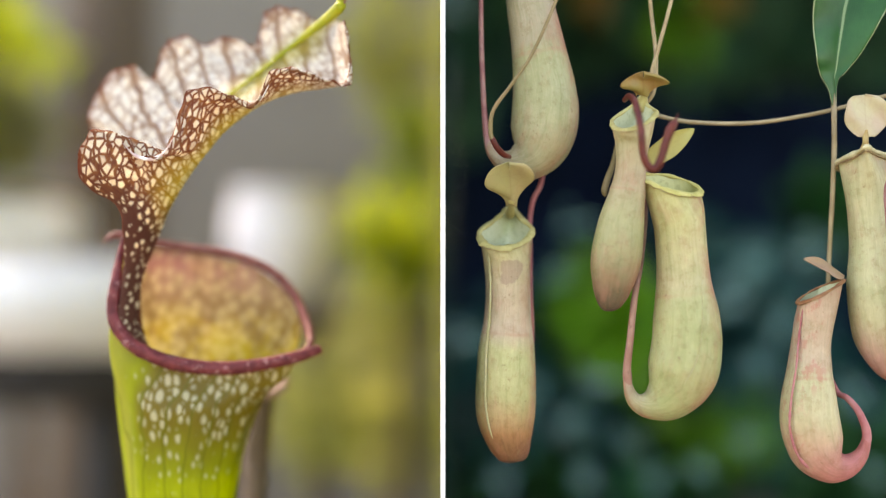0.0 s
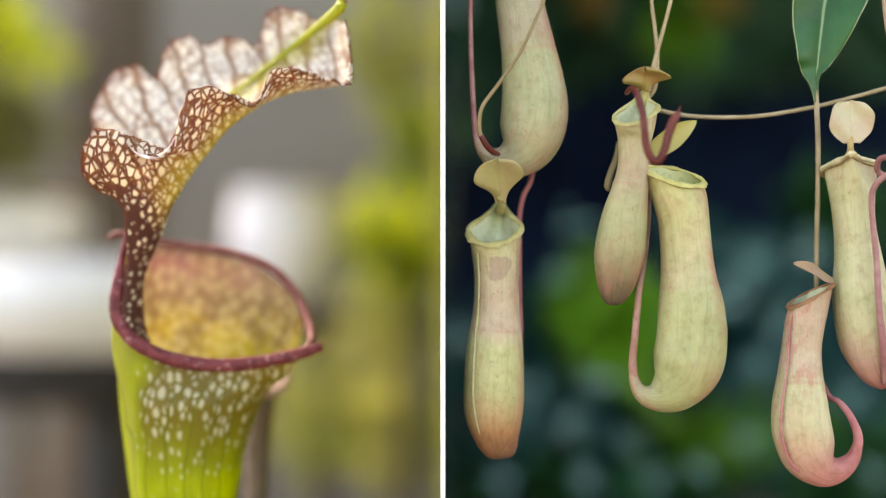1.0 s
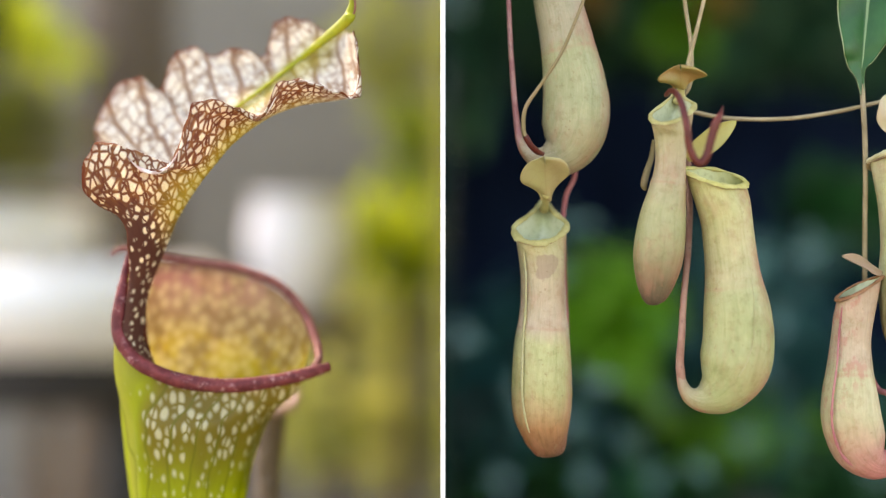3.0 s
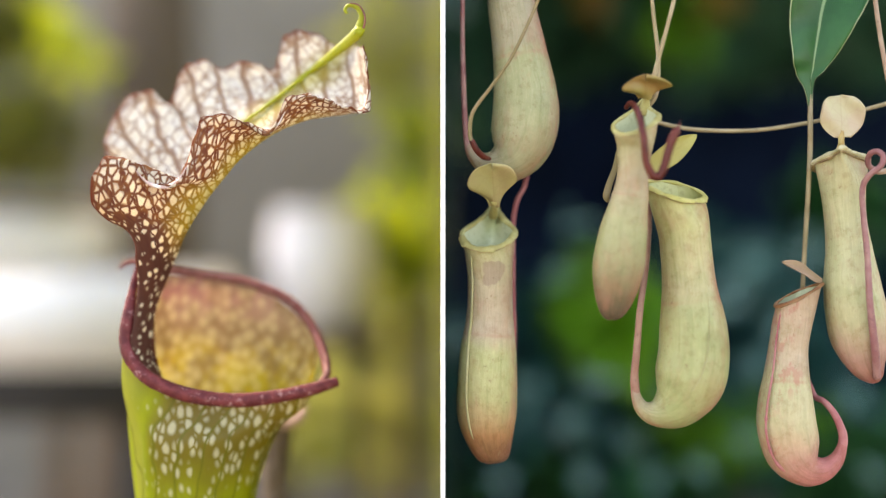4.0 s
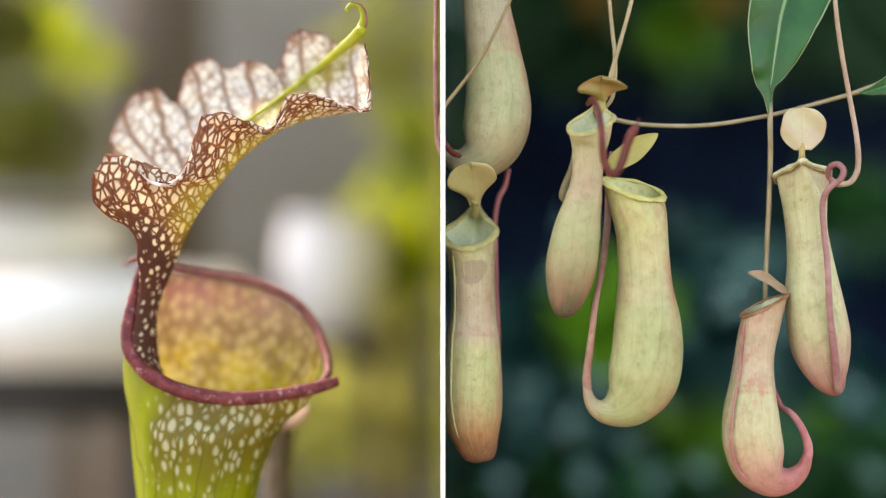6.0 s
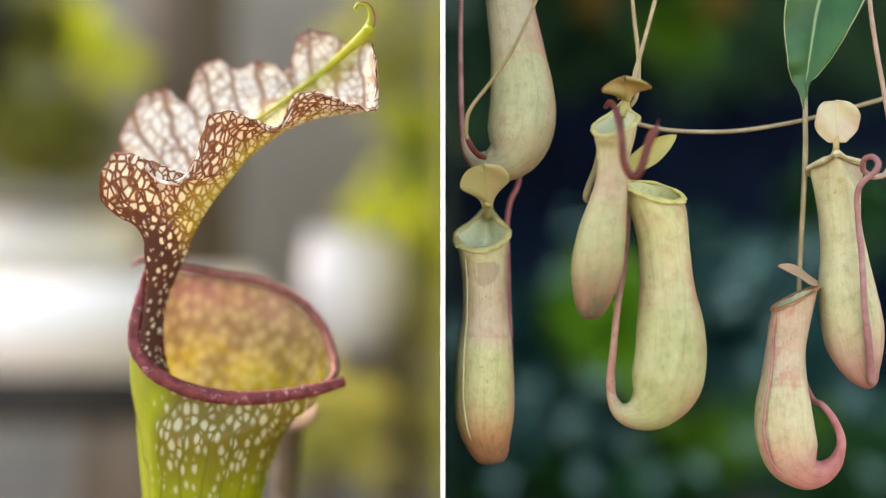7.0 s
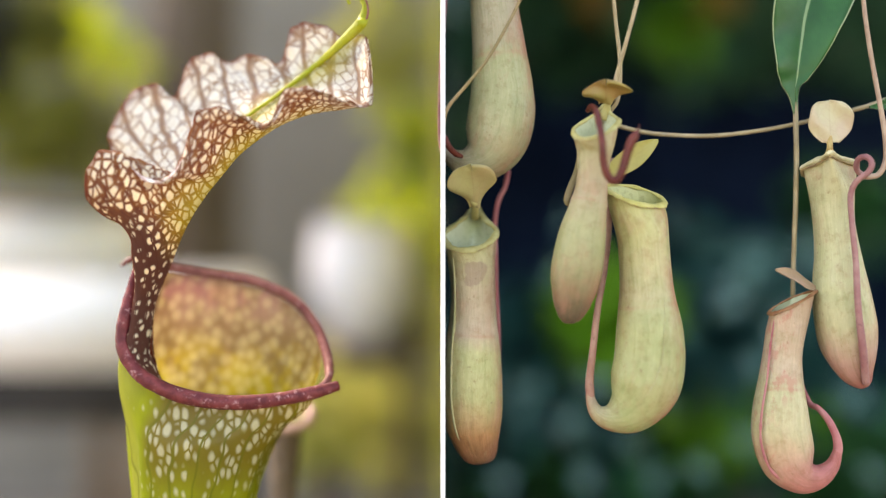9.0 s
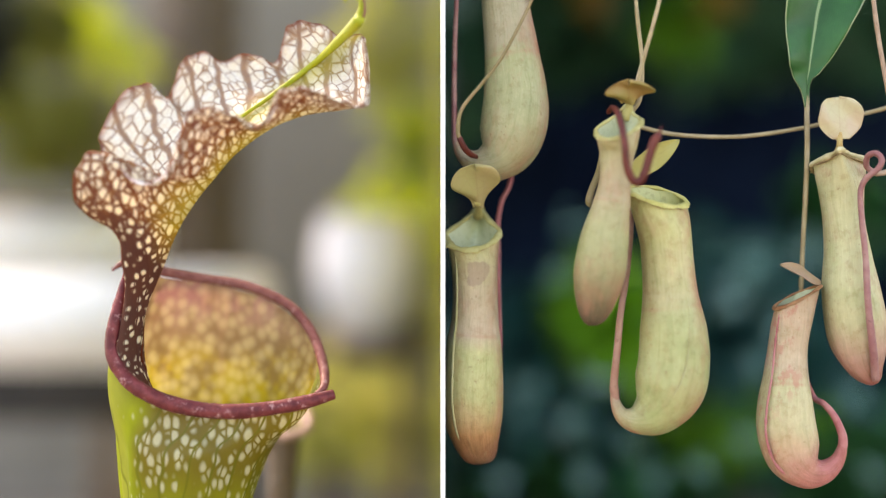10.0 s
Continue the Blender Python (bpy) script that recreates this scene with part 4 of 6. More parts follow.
lower = pitcher("hanging_pitcher", spot(893, 357, 0.013), "yellow-green pitcher with heart-shaped lid and rusty base",
                ((884, 404, 0.013), (46, -2, 0), (6, -30, 0.009), HALF, 0.55),
                [(886, 450, 43, 0.013), (888, 500, 41, 0.013), (888, 560, 43, 0.013), (886, 620, 51, 0.013), (885, 690, 55, 0.013), (886, 735, 53, 0.013), (892, 772, 43, 0.013), (898, 794, 34, 0.013), (901, 806, 27, 0.013), (902, 812, 18, 0.013)],
                "skin_lower", "lip", 5, ridge=0.035)
part("neck", cord([(891, 376, 0.020, 9), (893, 364, 0.014, 7), (893, 350, 0.006, 7)], 12, 10), "lip", lower)
part("lid", lid((893, 360, 0.008), (888, 284, -0.005), 45, (0.0, -1.0, 0.2), 0.14, 0.10, full=1.9, notch=0.16, sharp=0.95, blunt=0.38), "lid", lower, "olive heart-shaped lid")
part("tendril", cord([(950, 296, 0.031, 4.6), (944, 325, 0.030, 4.6), (932, 350, 0.029, 4.6), (926, 390, 0.028, 4.6), (927, 440, 0.026, 4.5), (929, 520, 0.024, 4), (932, 590, 0.022, 4), (930, 680, 0.022, 4), (912, 790, 0.016, 5)], 80, 10, 1, 0.05), "rose", lower, "rosy stalk behind the pitcher")

part("wing", cord([(853, 440, 0.0068, 1.4), (857, 500, 0.0066, 2.0), (856, 560, 0.0064, 2.6), (852, 600, 0.0056, 2.2), (850, 650, 0.0042, 2.6), (850, 705, 0.0039, 2.2), (857, 752, 0.0048, 2.0), (870, 785, 0.0070, 1.2)], 90, 8, 1, 0.45), "seam", lower, "pale raised seam")

small = pitcher("hanging_pitcher", spot(1113, 136, -0.002), "small slender pitcher with brown lid and dark tip",
                ((1098, 196, -0.002), (38, -7, 0), (8, -22, 0.008), HALF, 0.48),
                [(1096, 226, 32, -0.002), (1094, 258, 28, -0.002), (1092, 290, 26.5, -0.002), (1087, 330, 31, -0.002), (1074, 395, 42, -0.002), (1066, 455, 44, -0.002), (1060, 500, 34, -0.002), (1057, 524, 24, -0.002), (1056, 535, 16, -0.002), (1056, 540, 8, -0.002)],
                "skin_small", "lip", 3.8, fold=((0.38, 0.04),))
part("neck", cord([(1111, 184, 0.007, 13), (1114, 170, 0.005, 8), (1115, 160, 0.004, 6.5), (1114, 150, 0.004, 5)], 16, 10), "lip", small)
part("lid", lid((1112, 160, 0.002), (1114, 119, -0.004), 43, (0.0, -1.0, 0.15), 0.22, 0.13, full=1.75, notch=0.26, sharp=0.80, blunt=0.75), "lid_brown", small, "brown saddle-shaped lid")
part("tendril", cord([(1068, 250, 0.014, 4), (1062, 280, 0.014, 5), (1052, 308, 0.013, 6), (1047, 328, 0.012, 6), (1050, 338, 0.012, 3)], 40, 10), "khaki", small, "khaki stalk end")
part("tendril", cord([(1112, -160, 0.008, 3.28), (1120, -60, 0.008, 3.444), (1128, 20, 0.009, 3.608), (1136, 90, 0.010, 3.772), (1133, 150, 0.011, 4.1), (1120, 175, 0.012, 3.28)], 50, 10, 1, 0.05), "tan", small, "tan stalk")
part("tendril", cord([(1195, -160, 0.004, 3.28), (1172, -50, 0.004, 3.444), (1158, 10, 0.004, 3.608), (1142, 70, 0.005, 3.772), (1128, 122, 0.007, 3.772), (1120, 160, 0.010, 3.28)], 50, 10, 1, 0.05), "tan", small, "tan stalk")

large = pitcher("hanging_pitcher", spot(1179, 190, 0.0), "large plump yellow-green pitcher curved to its stalk",
                ((1169, 313, 0.0), (50, 13, 0), (2, -12, 0.009), math.pi, 0.14),
                [(1176, 345, 48, 0.0), (1184, 400, 45, 0.0), (1190, 485, 48, 0.0), (1195, 545, 58, 0.0), (1196, 600, 62, 0.0), (1186, 650, 62, 0.0), (1161, 688, 46, 0.0), (1129, 703, 26, 0.0), (1104, 695, 14, 0.0), (1092, 668, 8, 0.0), (1092, 640, 5, 0.0)],
                "skin_large", "lip_lime", 5.0, inner="inner_lime")
part("wing", cord([(1216, 420, -0.0066, 0.6), (1221, 484, -0.0086, 0.8), (1223, 540, -0.0111, 0.8), (1219, 600, -0.0128, 0.9), (1207, 640, -0.0132, 0.8), (1190, 668, -0.0129, 0.5)], 60, 8, 1, 0.25), "seam", large, "pale raised seam")
part("lid", lid((1118, 280, 0.006), (1207, 216, 0.004), 20, (-0.5, -0.75, -0.4), 0.15, 0.05, full=1.0, notch=0.0, blunt=1.1), "lid_lime", large, "narrow lime-yellow lid")
part("tendril", cord([(1126, 250, 0.014, 4), (1121, 310, 0.013, 5.5), (1121, 370, 0.012, 6), (1114, 450, 0.008, 6), (1103, 520, 0.002, 6), (1096, 590, 0, 6.5), (1091, 636, 0, 7.4), (1092, 660, 0, 8.0), (1095, 680, 0, 5.5)], 70, 12, 1, 0.05), "pink_tan", large, "dusty pink stalk")
part("hook", cord([(1084, 166, -0.004, 4.1), (1092, 158, -0.012, 4.92), (1103, 172, -0.022, 5.74), (1112, 215, -0.027, 6.15), (1116, 258, -0.027, 6.56), (1126, 282, -0.027, 6.56), (1138, 286, -0.027, 6.97), (1148, 268, -0.027, 7.38), (1156, 240, -0.027, 7.38), (1164, 218, -0.027, 7.79), (1171, 206, -0.027, 6.15), (1175, 197, -0.027, 2.05), (1178, 188, -0.027, 0.82)], 90, 14, 1, 0.05), "red", large, "dark red hooked tendril with a pointed bud")

hooked = pitcher("hanging_pitcher", spot(1380, 490, 0.0), "pink-flushed pitcher with a hooked base and small lid",
                 ((1367, 531, 0.0), (38, -17, 0), (0, -7, 0.007), 0.0, 0.14),
                 [(1361, 565, 35, 0.0), (1352, 620, 34, 0.0), (1348, 668, 39, 0.0), (1346, 720, 48, 0.0), (1348, 768, 52, 0.0), (1360, 812, 48, 0.0), (1383, 838, 34, 0.0), (1411, 840, 22, 0.0), (1434, 824, 14, 0.0), (1445, 800, 9, 0.0), (1446, 776, 5.5, 0.0)],
                 "skin_hooked", "lip_rust", 4, ridge=0.03)
part("lid", lid((1411, 508, 0.002), (1340, 473, -0.006), 17, (0.25, -0.75, 0.75), 0.30, 0.10, full=1.1, notch=0.0, sharp=0.75, blunt=1.2), "lid_buff", hooked, "thin buff lid")
part("tendril", cord([(1444, 806, 0, 6), (1447, 792, 0, 8.4), (1445, 772, 0, 7.5), (1432, 742, 0.001, 6.5), (1414, 720, 0.004, 5.5), (1396, 706, 0.010, 5), (1376, 640, 0.016, 4.5), (1376, 520, 0.016, 4)], 70, 12, 1, 0.05), "rose", hooked, "rosy hooked stalk")

part("wing", cord([(1338, 556, -0.0044, 1.2), (1329, 610, -0.0048, 1.8), (1323, 665, -0.0062, 1.8), (1312, 730, -0.0074, 2.2), (1311, 780, -0.0076, 2.4), (1328, 828, -0.0064, 2.4), (1366, 855, -0.0046, 2.2), (1404, 858, -0.0024, 1.4)], 90, 8, 1, 0.45), "rose", hooked, "rosy raised seam")

lidded = pitcher("hanging_pitcher", spot(1445, 258, 0.004), "tall pale yellow pitcher with round lid and curled pink stalk",
                 ((1445, 300, 0.004), (47, -3, 0), (0, 15, 0.009), -HALF, 0.42),
                 [(1448, 340, 40, 0.004), (1452, 400, 36, 0.004), (1459, 460, 41, 0.004), (1464, 520, 50, 0.004), (1473, 580, 54, 0.004), (1480, 622, 49, 0.004), (1491, 660, 34, 0.004), (1503, 684, 18, 0.004), (1507, 692, 8, 0.004)],
                 "skin_lidded", "lip_cream", 9, flare=0.75)
part("neck", cord([(1444, 288, -0.002, 12), (1444, 276, -0.004, 7), (1444, 266, -0.005, 5), (1444, 250, -0.004, 7)], 16, 12), "lip_brown", lidded)
part("lid", lid((1444, 260, -0.005), (1443, 185, -0.004), 42, (0.1, -1.0, 0.1), 0.12, 0.10, full=1.05, notch=0.02, sharp=0.6, blunt=0.55), "lid_pale", lidded, "round cream lid flushed pink")
part("tendril", cord([(1508, 686, -0.002, 6.8), (1503, 630, -0.008, 6.8), (1494, 550, -0.010, 6.0), (1490, 470, -0.009, 5.5), (1483, 400, -0.008, 5.1), (1481, 352, -0.008, 5.1), (1492, 328, -0.010, 5.1), (1512, 312, -0.012, 5.1), (1518, 296, -0.012, 5.1), (1508, 285, -0.010, 5.1), (1494, 290, -0.007, 5.1), (1492, 308, -0.004, 5.1), (1508, 321, -0.003, 5.1)], 130, 12, 1, 0.05), "pink", lidded, "pink stalk curled in a loop")
part("stalk", cord([(1508, 321, -0.003, 5.1), (1530, 316, -0.003, 5.1), (1543, 290, -0.003, 5.1), (1541, 240, -0.003, 4.7), (1527, 160, -0.003, 4.2), (1513, 80, -0.003, 4.2), (1503, 0, -0.003, 3.9), (1496, -120, -0.003, 3.8)], 80, 12, 1, 0.05), "tan_pink", lidded, "buff upper stalk")

strap = thing("strap_leaf", spot(1387, 190, 0.008), "glossy green strap leaf with pale midrib on a tan stalk", "leaf")
part("leaf_blade", blade([(1480, -190, 0.02, 84, 84), (1440, -90, 0.014, 86, 82), (1410, 6, 0.010, 70, 66), (1401, 56, 0.009, 61, 51), (1394, 101, 0.008, 49, 34), (1391, 126, 0.008, 43, 19), (1388, 141, 0.008, 31, 8), (1387, 160, 0.008, 15, 4.5), (1386, 190, 0.008, 4, 4)], fold=0.5, wave=0.09), "leaf", strap, "green blade")
part("tendril", cord([(1388, 150, 0.0085, 3.5), (1387, 200, 0.008, 4.5), (1387, 260, 0.008, 4.5), (1384, 340, 0.009, 4.5), (1380, 410, 0.011, 4.3), (1377, 470, 0.013, 4.2), (1375, 530, 0.016, 4)], 60, 10, 1, 0.05), "tan", strap, "tan stalk")

vine = thing("vine_stem", spot(1180, 207, 0.014), "thin tan vine stem stretched level among the pitchers", "vine")
part("stem", cord([(1112, 192, 0.014, 3.9), (1180, 207, 0.014, 3.8), (1250, 211, 0.014, 3.7), (1320, 208, 0.014, 3.7), (1400, 195, 0.014, 3.7), (1460, 181, 0.014, 3.7), (1530, 162, 0.014, 3.9), (1590, 143, 0.014, 4.3), (1680, 105, 0.014, 4.3)], 90, 10, 1, 0.05), "tan", vine)
part("leaf_blade", blade([(1578, 150, 0.012, 2, 2), (1600, 146, 0.012, 8, 9), (1650, 128, 0.012, 22, 24), (1730, 95, 0.012, 34, 36), (1830, 60, 0.014, 30, 30), (1900, 40, 0.014, 3, 3)]), "leaf", vine, "green leaf blade")


# ---- what stands behind ----
def shrub(name, rng, label, clouds, stems, mat, wood="bark", trim=None):
    base = clouds[0][0]
    t = thing(name, (base[0], base[1], 0.0), label, "shrub")
    for k in range(stems):
        c, r = clouds[k % len(clouds)][0], clouds[k % len(clouds)][1]
        bm = bmesh.new()
        pts = [Vector((base[0] + rng.normal() * 0.02, base[1] + rng.normal() * 0.02, 0)), Vector((c[0] * 0.5 + base[0] * 0.5, c[1], c[2] * 0.5)), Vector(c)]
        rings, uvs = [], []
        for i, q in enumerate(spline(pts, 8)):
            rr = 0.012 * (1 - i / 10)
            rings.append([Vector(q) + Vector((math.cos(a), math.sin(a), 0)) * rr for a in np.linspace(0, 2 * math.pi, 7)])
            uvs.append([(0, 0)] * 7)
        part("stem", skinned(rings, uvs, bm), wood, t)
    for c, r, count, size, mm in clouds:
        leaf_mesh("crown", rng, c, r, count, size, mm or mat, t, trim=trim)
    return t


rng = np.random.default_rng(7)


def cl(u, v, y, ru, rv, ry, count, size, mm=None):
    k = UNIT * y / DIST
    return (tuple(far(u, v, y)), (ru * k, ry, rv * k), count, size, mm)


# left planting: sunlit
shrub("shrub", rng, "sunlit yellow-green leafy shrub with a clipped side",
      [cl(715, 430, 1.7, 90, 120, 0.02, 150, 0.04), cl(700, 90, 2.0, 115, 170, 0.02, 200, 0.045, "f_olive"), cl(735, 250, 1.9, 80, 110, 0.02, 110, 0.04), cl(730, 560, 1.8, 65, 80, 0.02, 85, 0.04, "f_straw"),
       cl(690, 760, 1.8, 110, 150, 0.015, 150, 0.04, "f_straw"), cl(600, 770, 1.6, 40, 60, 0.02, 34, 0.035), cl(645, 540, 1.9, 60, 90, 0.02, 60, 0.04, "f_straw"), cl(655, 400, 1.75, 55, 75, 0.02, 80, 0.04), cl(560, 720, 2.0, 100, 150, 0.015, 120, 0.045, "f_straw"), cl(560, 700, 2.3, 120, 160, 0.015, 110, 0.05, "f_straw"), cl(660, 640, 2.3, 90, 130, 0.015, 80, 0.05, "f_straw"), cl(762, 370, 1.9, 45, 200, 0.012, 80, 0.04), cl(760, 720, 1.9, 45, 160, 0.012, 60, 0.04, "f_straw"), cl(545, 740, 1.5, 70, 110, 0.012, 75, 0.035, "f_straw")], 4, "f_lime", trim=1)
# this shrub's outer leaves are darker copies, their shade painted in
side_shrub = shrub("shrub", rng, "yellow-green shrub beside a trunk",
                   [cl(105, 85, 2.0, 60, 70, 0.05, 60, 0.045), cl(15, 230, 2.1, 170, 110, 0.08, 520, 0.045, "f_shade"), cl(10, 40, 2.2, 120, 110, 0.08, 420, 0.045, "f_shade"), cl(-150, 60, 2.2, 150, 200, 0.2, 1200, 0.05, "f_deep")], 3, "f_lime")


def trunk():
    t = thing("tree_trunk", (*far(230, 441, 2.4)[:2], 0), "grey-brown bare tree trunk", "tree")
    c = far(235, 200, 2.4)
    rings, uvs = [], []
    for i in range(24):
        z = i / 23 * 2.6
        r = 0.10 - 0.02 * z / 2.6 + 0.05 * math.exp(-z * 6)
        rings.append([Vector((c.x + 0.04 * math.sin(z), c.y, z)) + Vector((math.cos(a), math.sin(a), 0)) * r * (1 + 0.08 * math.sin(a * 5 + z * 3)) for a in np.linspace(0, 2 * math.pi, 25)])
        uvs.append([(0, 0)] * 25)
    part("trunk", skinned(rings, uvs), "bark", t)
    return t


tree = trunk()


def white_crate():
    y = 1.5
    lo, mid, hi = far(-420, 655, y), far(330, 488, y), far(90, 366, y)
    t = thing("planter_box", (lo.x, y, 0), "stepped white plastic planter boxes over a near-black slab on legs", "planter")
    part("body", box((lo.x, y, lo.z), (mid.x, y + 0.35, mid.z), 0.012), "white", t, "white plastic box")
    part("upper_box", box((lo.x, y + 0.02, mid.z), (hi.x, y + 0.35, hi.z), 0.012), "white", t, "smaller white plastic box")
    part("rim", box((lo.x - 0.01, y - 0.002, hi.z), (hi.x + 0.01, y + 0.36, hi.z + 0.02), 0.006), "concrete", t, "grey rim")
    for x in (lo.x + 0.05, mid.x - 0.10):
        part("leg", box((x, y + 0.05, -0.06), (x + 0.05, y + 0.10, lo.z), 0.004), "shadow_dark", t)
    # added slab in place of the dark shadow below the white boxes
    part("shadow_slab", box((lo.x, y + 0.02, lo.z - 0.07), (mid.x, y + 0.33, lo.z - 0.004), 0.004), "shadow_dark", t, "near-black slab standing for the shadow under the boxes")
    return t


planter = white_crate()


def bucket():
    y = 1.64
    a, b = far(575, 370, y), far(575, 580, y)
    k = UNIT * y / DIST
    t = thing("white_pot", (a.x, y, 0), "round white plant pot on a wooden stool", "plant pot")
    rings, uvs = [], []
    for f, r in ((0.0, 50), (0.02, 58), (0.25, 86), (0.55, 98), (0.8, 94), (0.95, 84), (0.97, 88), (1.0, 88), (1.0, 80), (0.85, 80)):
        z = b.z + (a.z - b.z) * f
        rings.append([Vector((a.x, y, z)) + Vector((math.cos(q), math.sin(q), 0)) * r * k for q in np.linspace(0, 2 * math.pi, 33)])
        uvs.append([(0, 0)] * 33)
    part("pot", skinned(rings, uvs, cap0=1), "white_grey", t, "white glazed pot")
    part("stool_top", box((a.x - 0.08, y - 0.08, b.z - 0.03), (a.x + 0.08, y + 0.08, b.z), 0.004), "bark", t, "brown wooden stool")
    for dx in (-0.06, 0.045):
        for dy in (-0.06, 0.045):
            part("stool_leg", box((a.x + dx, y + dy, -0.06), (a.x + dx + 0.015, y + dy + 0.015, b.z - 0.03), 0), "bark", t)
    return t


pot = bucket()

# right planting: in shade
# the small pale clusters here are painted glints, set one by one
shrub("shrub", rng, "dark blue-green shrub in shade", [cl(900, 640, 1.5, 200, 150, 0.2, 1100, 0.05), cl(1290, 590, 1.6, 210, 210, 0.2, 1500, 0.05), cl(1050, 800, 1.65, 300, 120, 0.15, 1300, 0.05, "f_dark"), cl(1480, 800, 1.65, 200, 120, 0.2, 1100, 0.05, "f_dark"), cl(1270, 560, 1.24, 300, 200, 0.06, 6, 0.018, "f_glint"), cl(1150, 800, 1.22, 420, 120, 0.06, 4, 0.018, "f_glint")] + [cl(u, v, 1.22, r * 0.6, r * 0.6, 0.006, c + 6, 0.016, "f_glint") for u, v, r, c in ((984, 481, 14, 9), (1055, 671, 12, 5), (1346, 643, 12, 10), (1039, 838, 14, 9), (1165, 850, 14, 5), (1331, 781, 16, 5), (1327, 465, 95, 26), (1010, 740, 16, 4), (815, 600, 20, 4), (1545, 840, 14, 5), (1010, 395, 50, 6), (1240, 820, 20, 3), (880, 850, 22, 4), (1290, 520, 60, 10), (1380, 560, 40, 8), (1500, 700, 40, 5), (930, 700, 50, 5), (1120, 780, 50, 6), (1420, 430, 50, 8))], 4, "f_blue", "shade_black", trim=-1)
shrub("shrub", rng, "fresh green shrub in shade", [cl(1075, 555, 1.35, 85, 95, 0.05, 520, 0.05), cl(1480, 380, 1.7, 80, 70, 0.08, 350, 0.05, "f_dark"), cl(1290, 730, 1.55, 130, 60, 0.08, 420, 0.05, "f_fresh")], 2, "f_fresh", "shade_black", trim=-1)
shrub("shrub", rng, "dark green overhanging leafy shrub", [cl(1030, 20, 1.8, 260, 120, 0.2, 1100, 0.05), cl(1400, 40, 1.8, 260, 130, 0.2, 1300, 0.05), cl(1230, 60, 1.7, 90, 110, 0.1, 300, 0.05), cl(825, 130, 1.7, 40, 120, 0.1, 200, 0.05, "f_canopy"), cl(1215, 40, 1.65, 50, 70, 0.06, 160, 0.05, "f_fresh"), cl(1045, -10, 1.5, 20, 18, 0.03, 30, 0.03, "f_rust"), cl(1268, -4, 1.5, 20, 20, 0.03, 40, 0.035, "f_rust"), cl(802, 4, 1.4, 12, 20, 0.02, 16, 0.025, "f_glint")], 3, "f_canopy", "shade_black", trim=-1)


# ---- movement ----
def sway(ob, table):
    """Rows: seconds, shift right and down in units, swing in degrees about the pivot, millimetres deeper."""
    o = ORIGIN[ob.name]
    k = UNIT * o.y / DIST
    rows = []
    for t, du, dv, a, dd in table:
        p = spot(784 + o.x / k + du, 441 + (EYE_Z - o.z) / k + dv, o.y - DIST + dd / 1000)
        rows.append((t, pose(p.x, p.y, p.z, 0, a, 0)))
    walk(ob, rows)


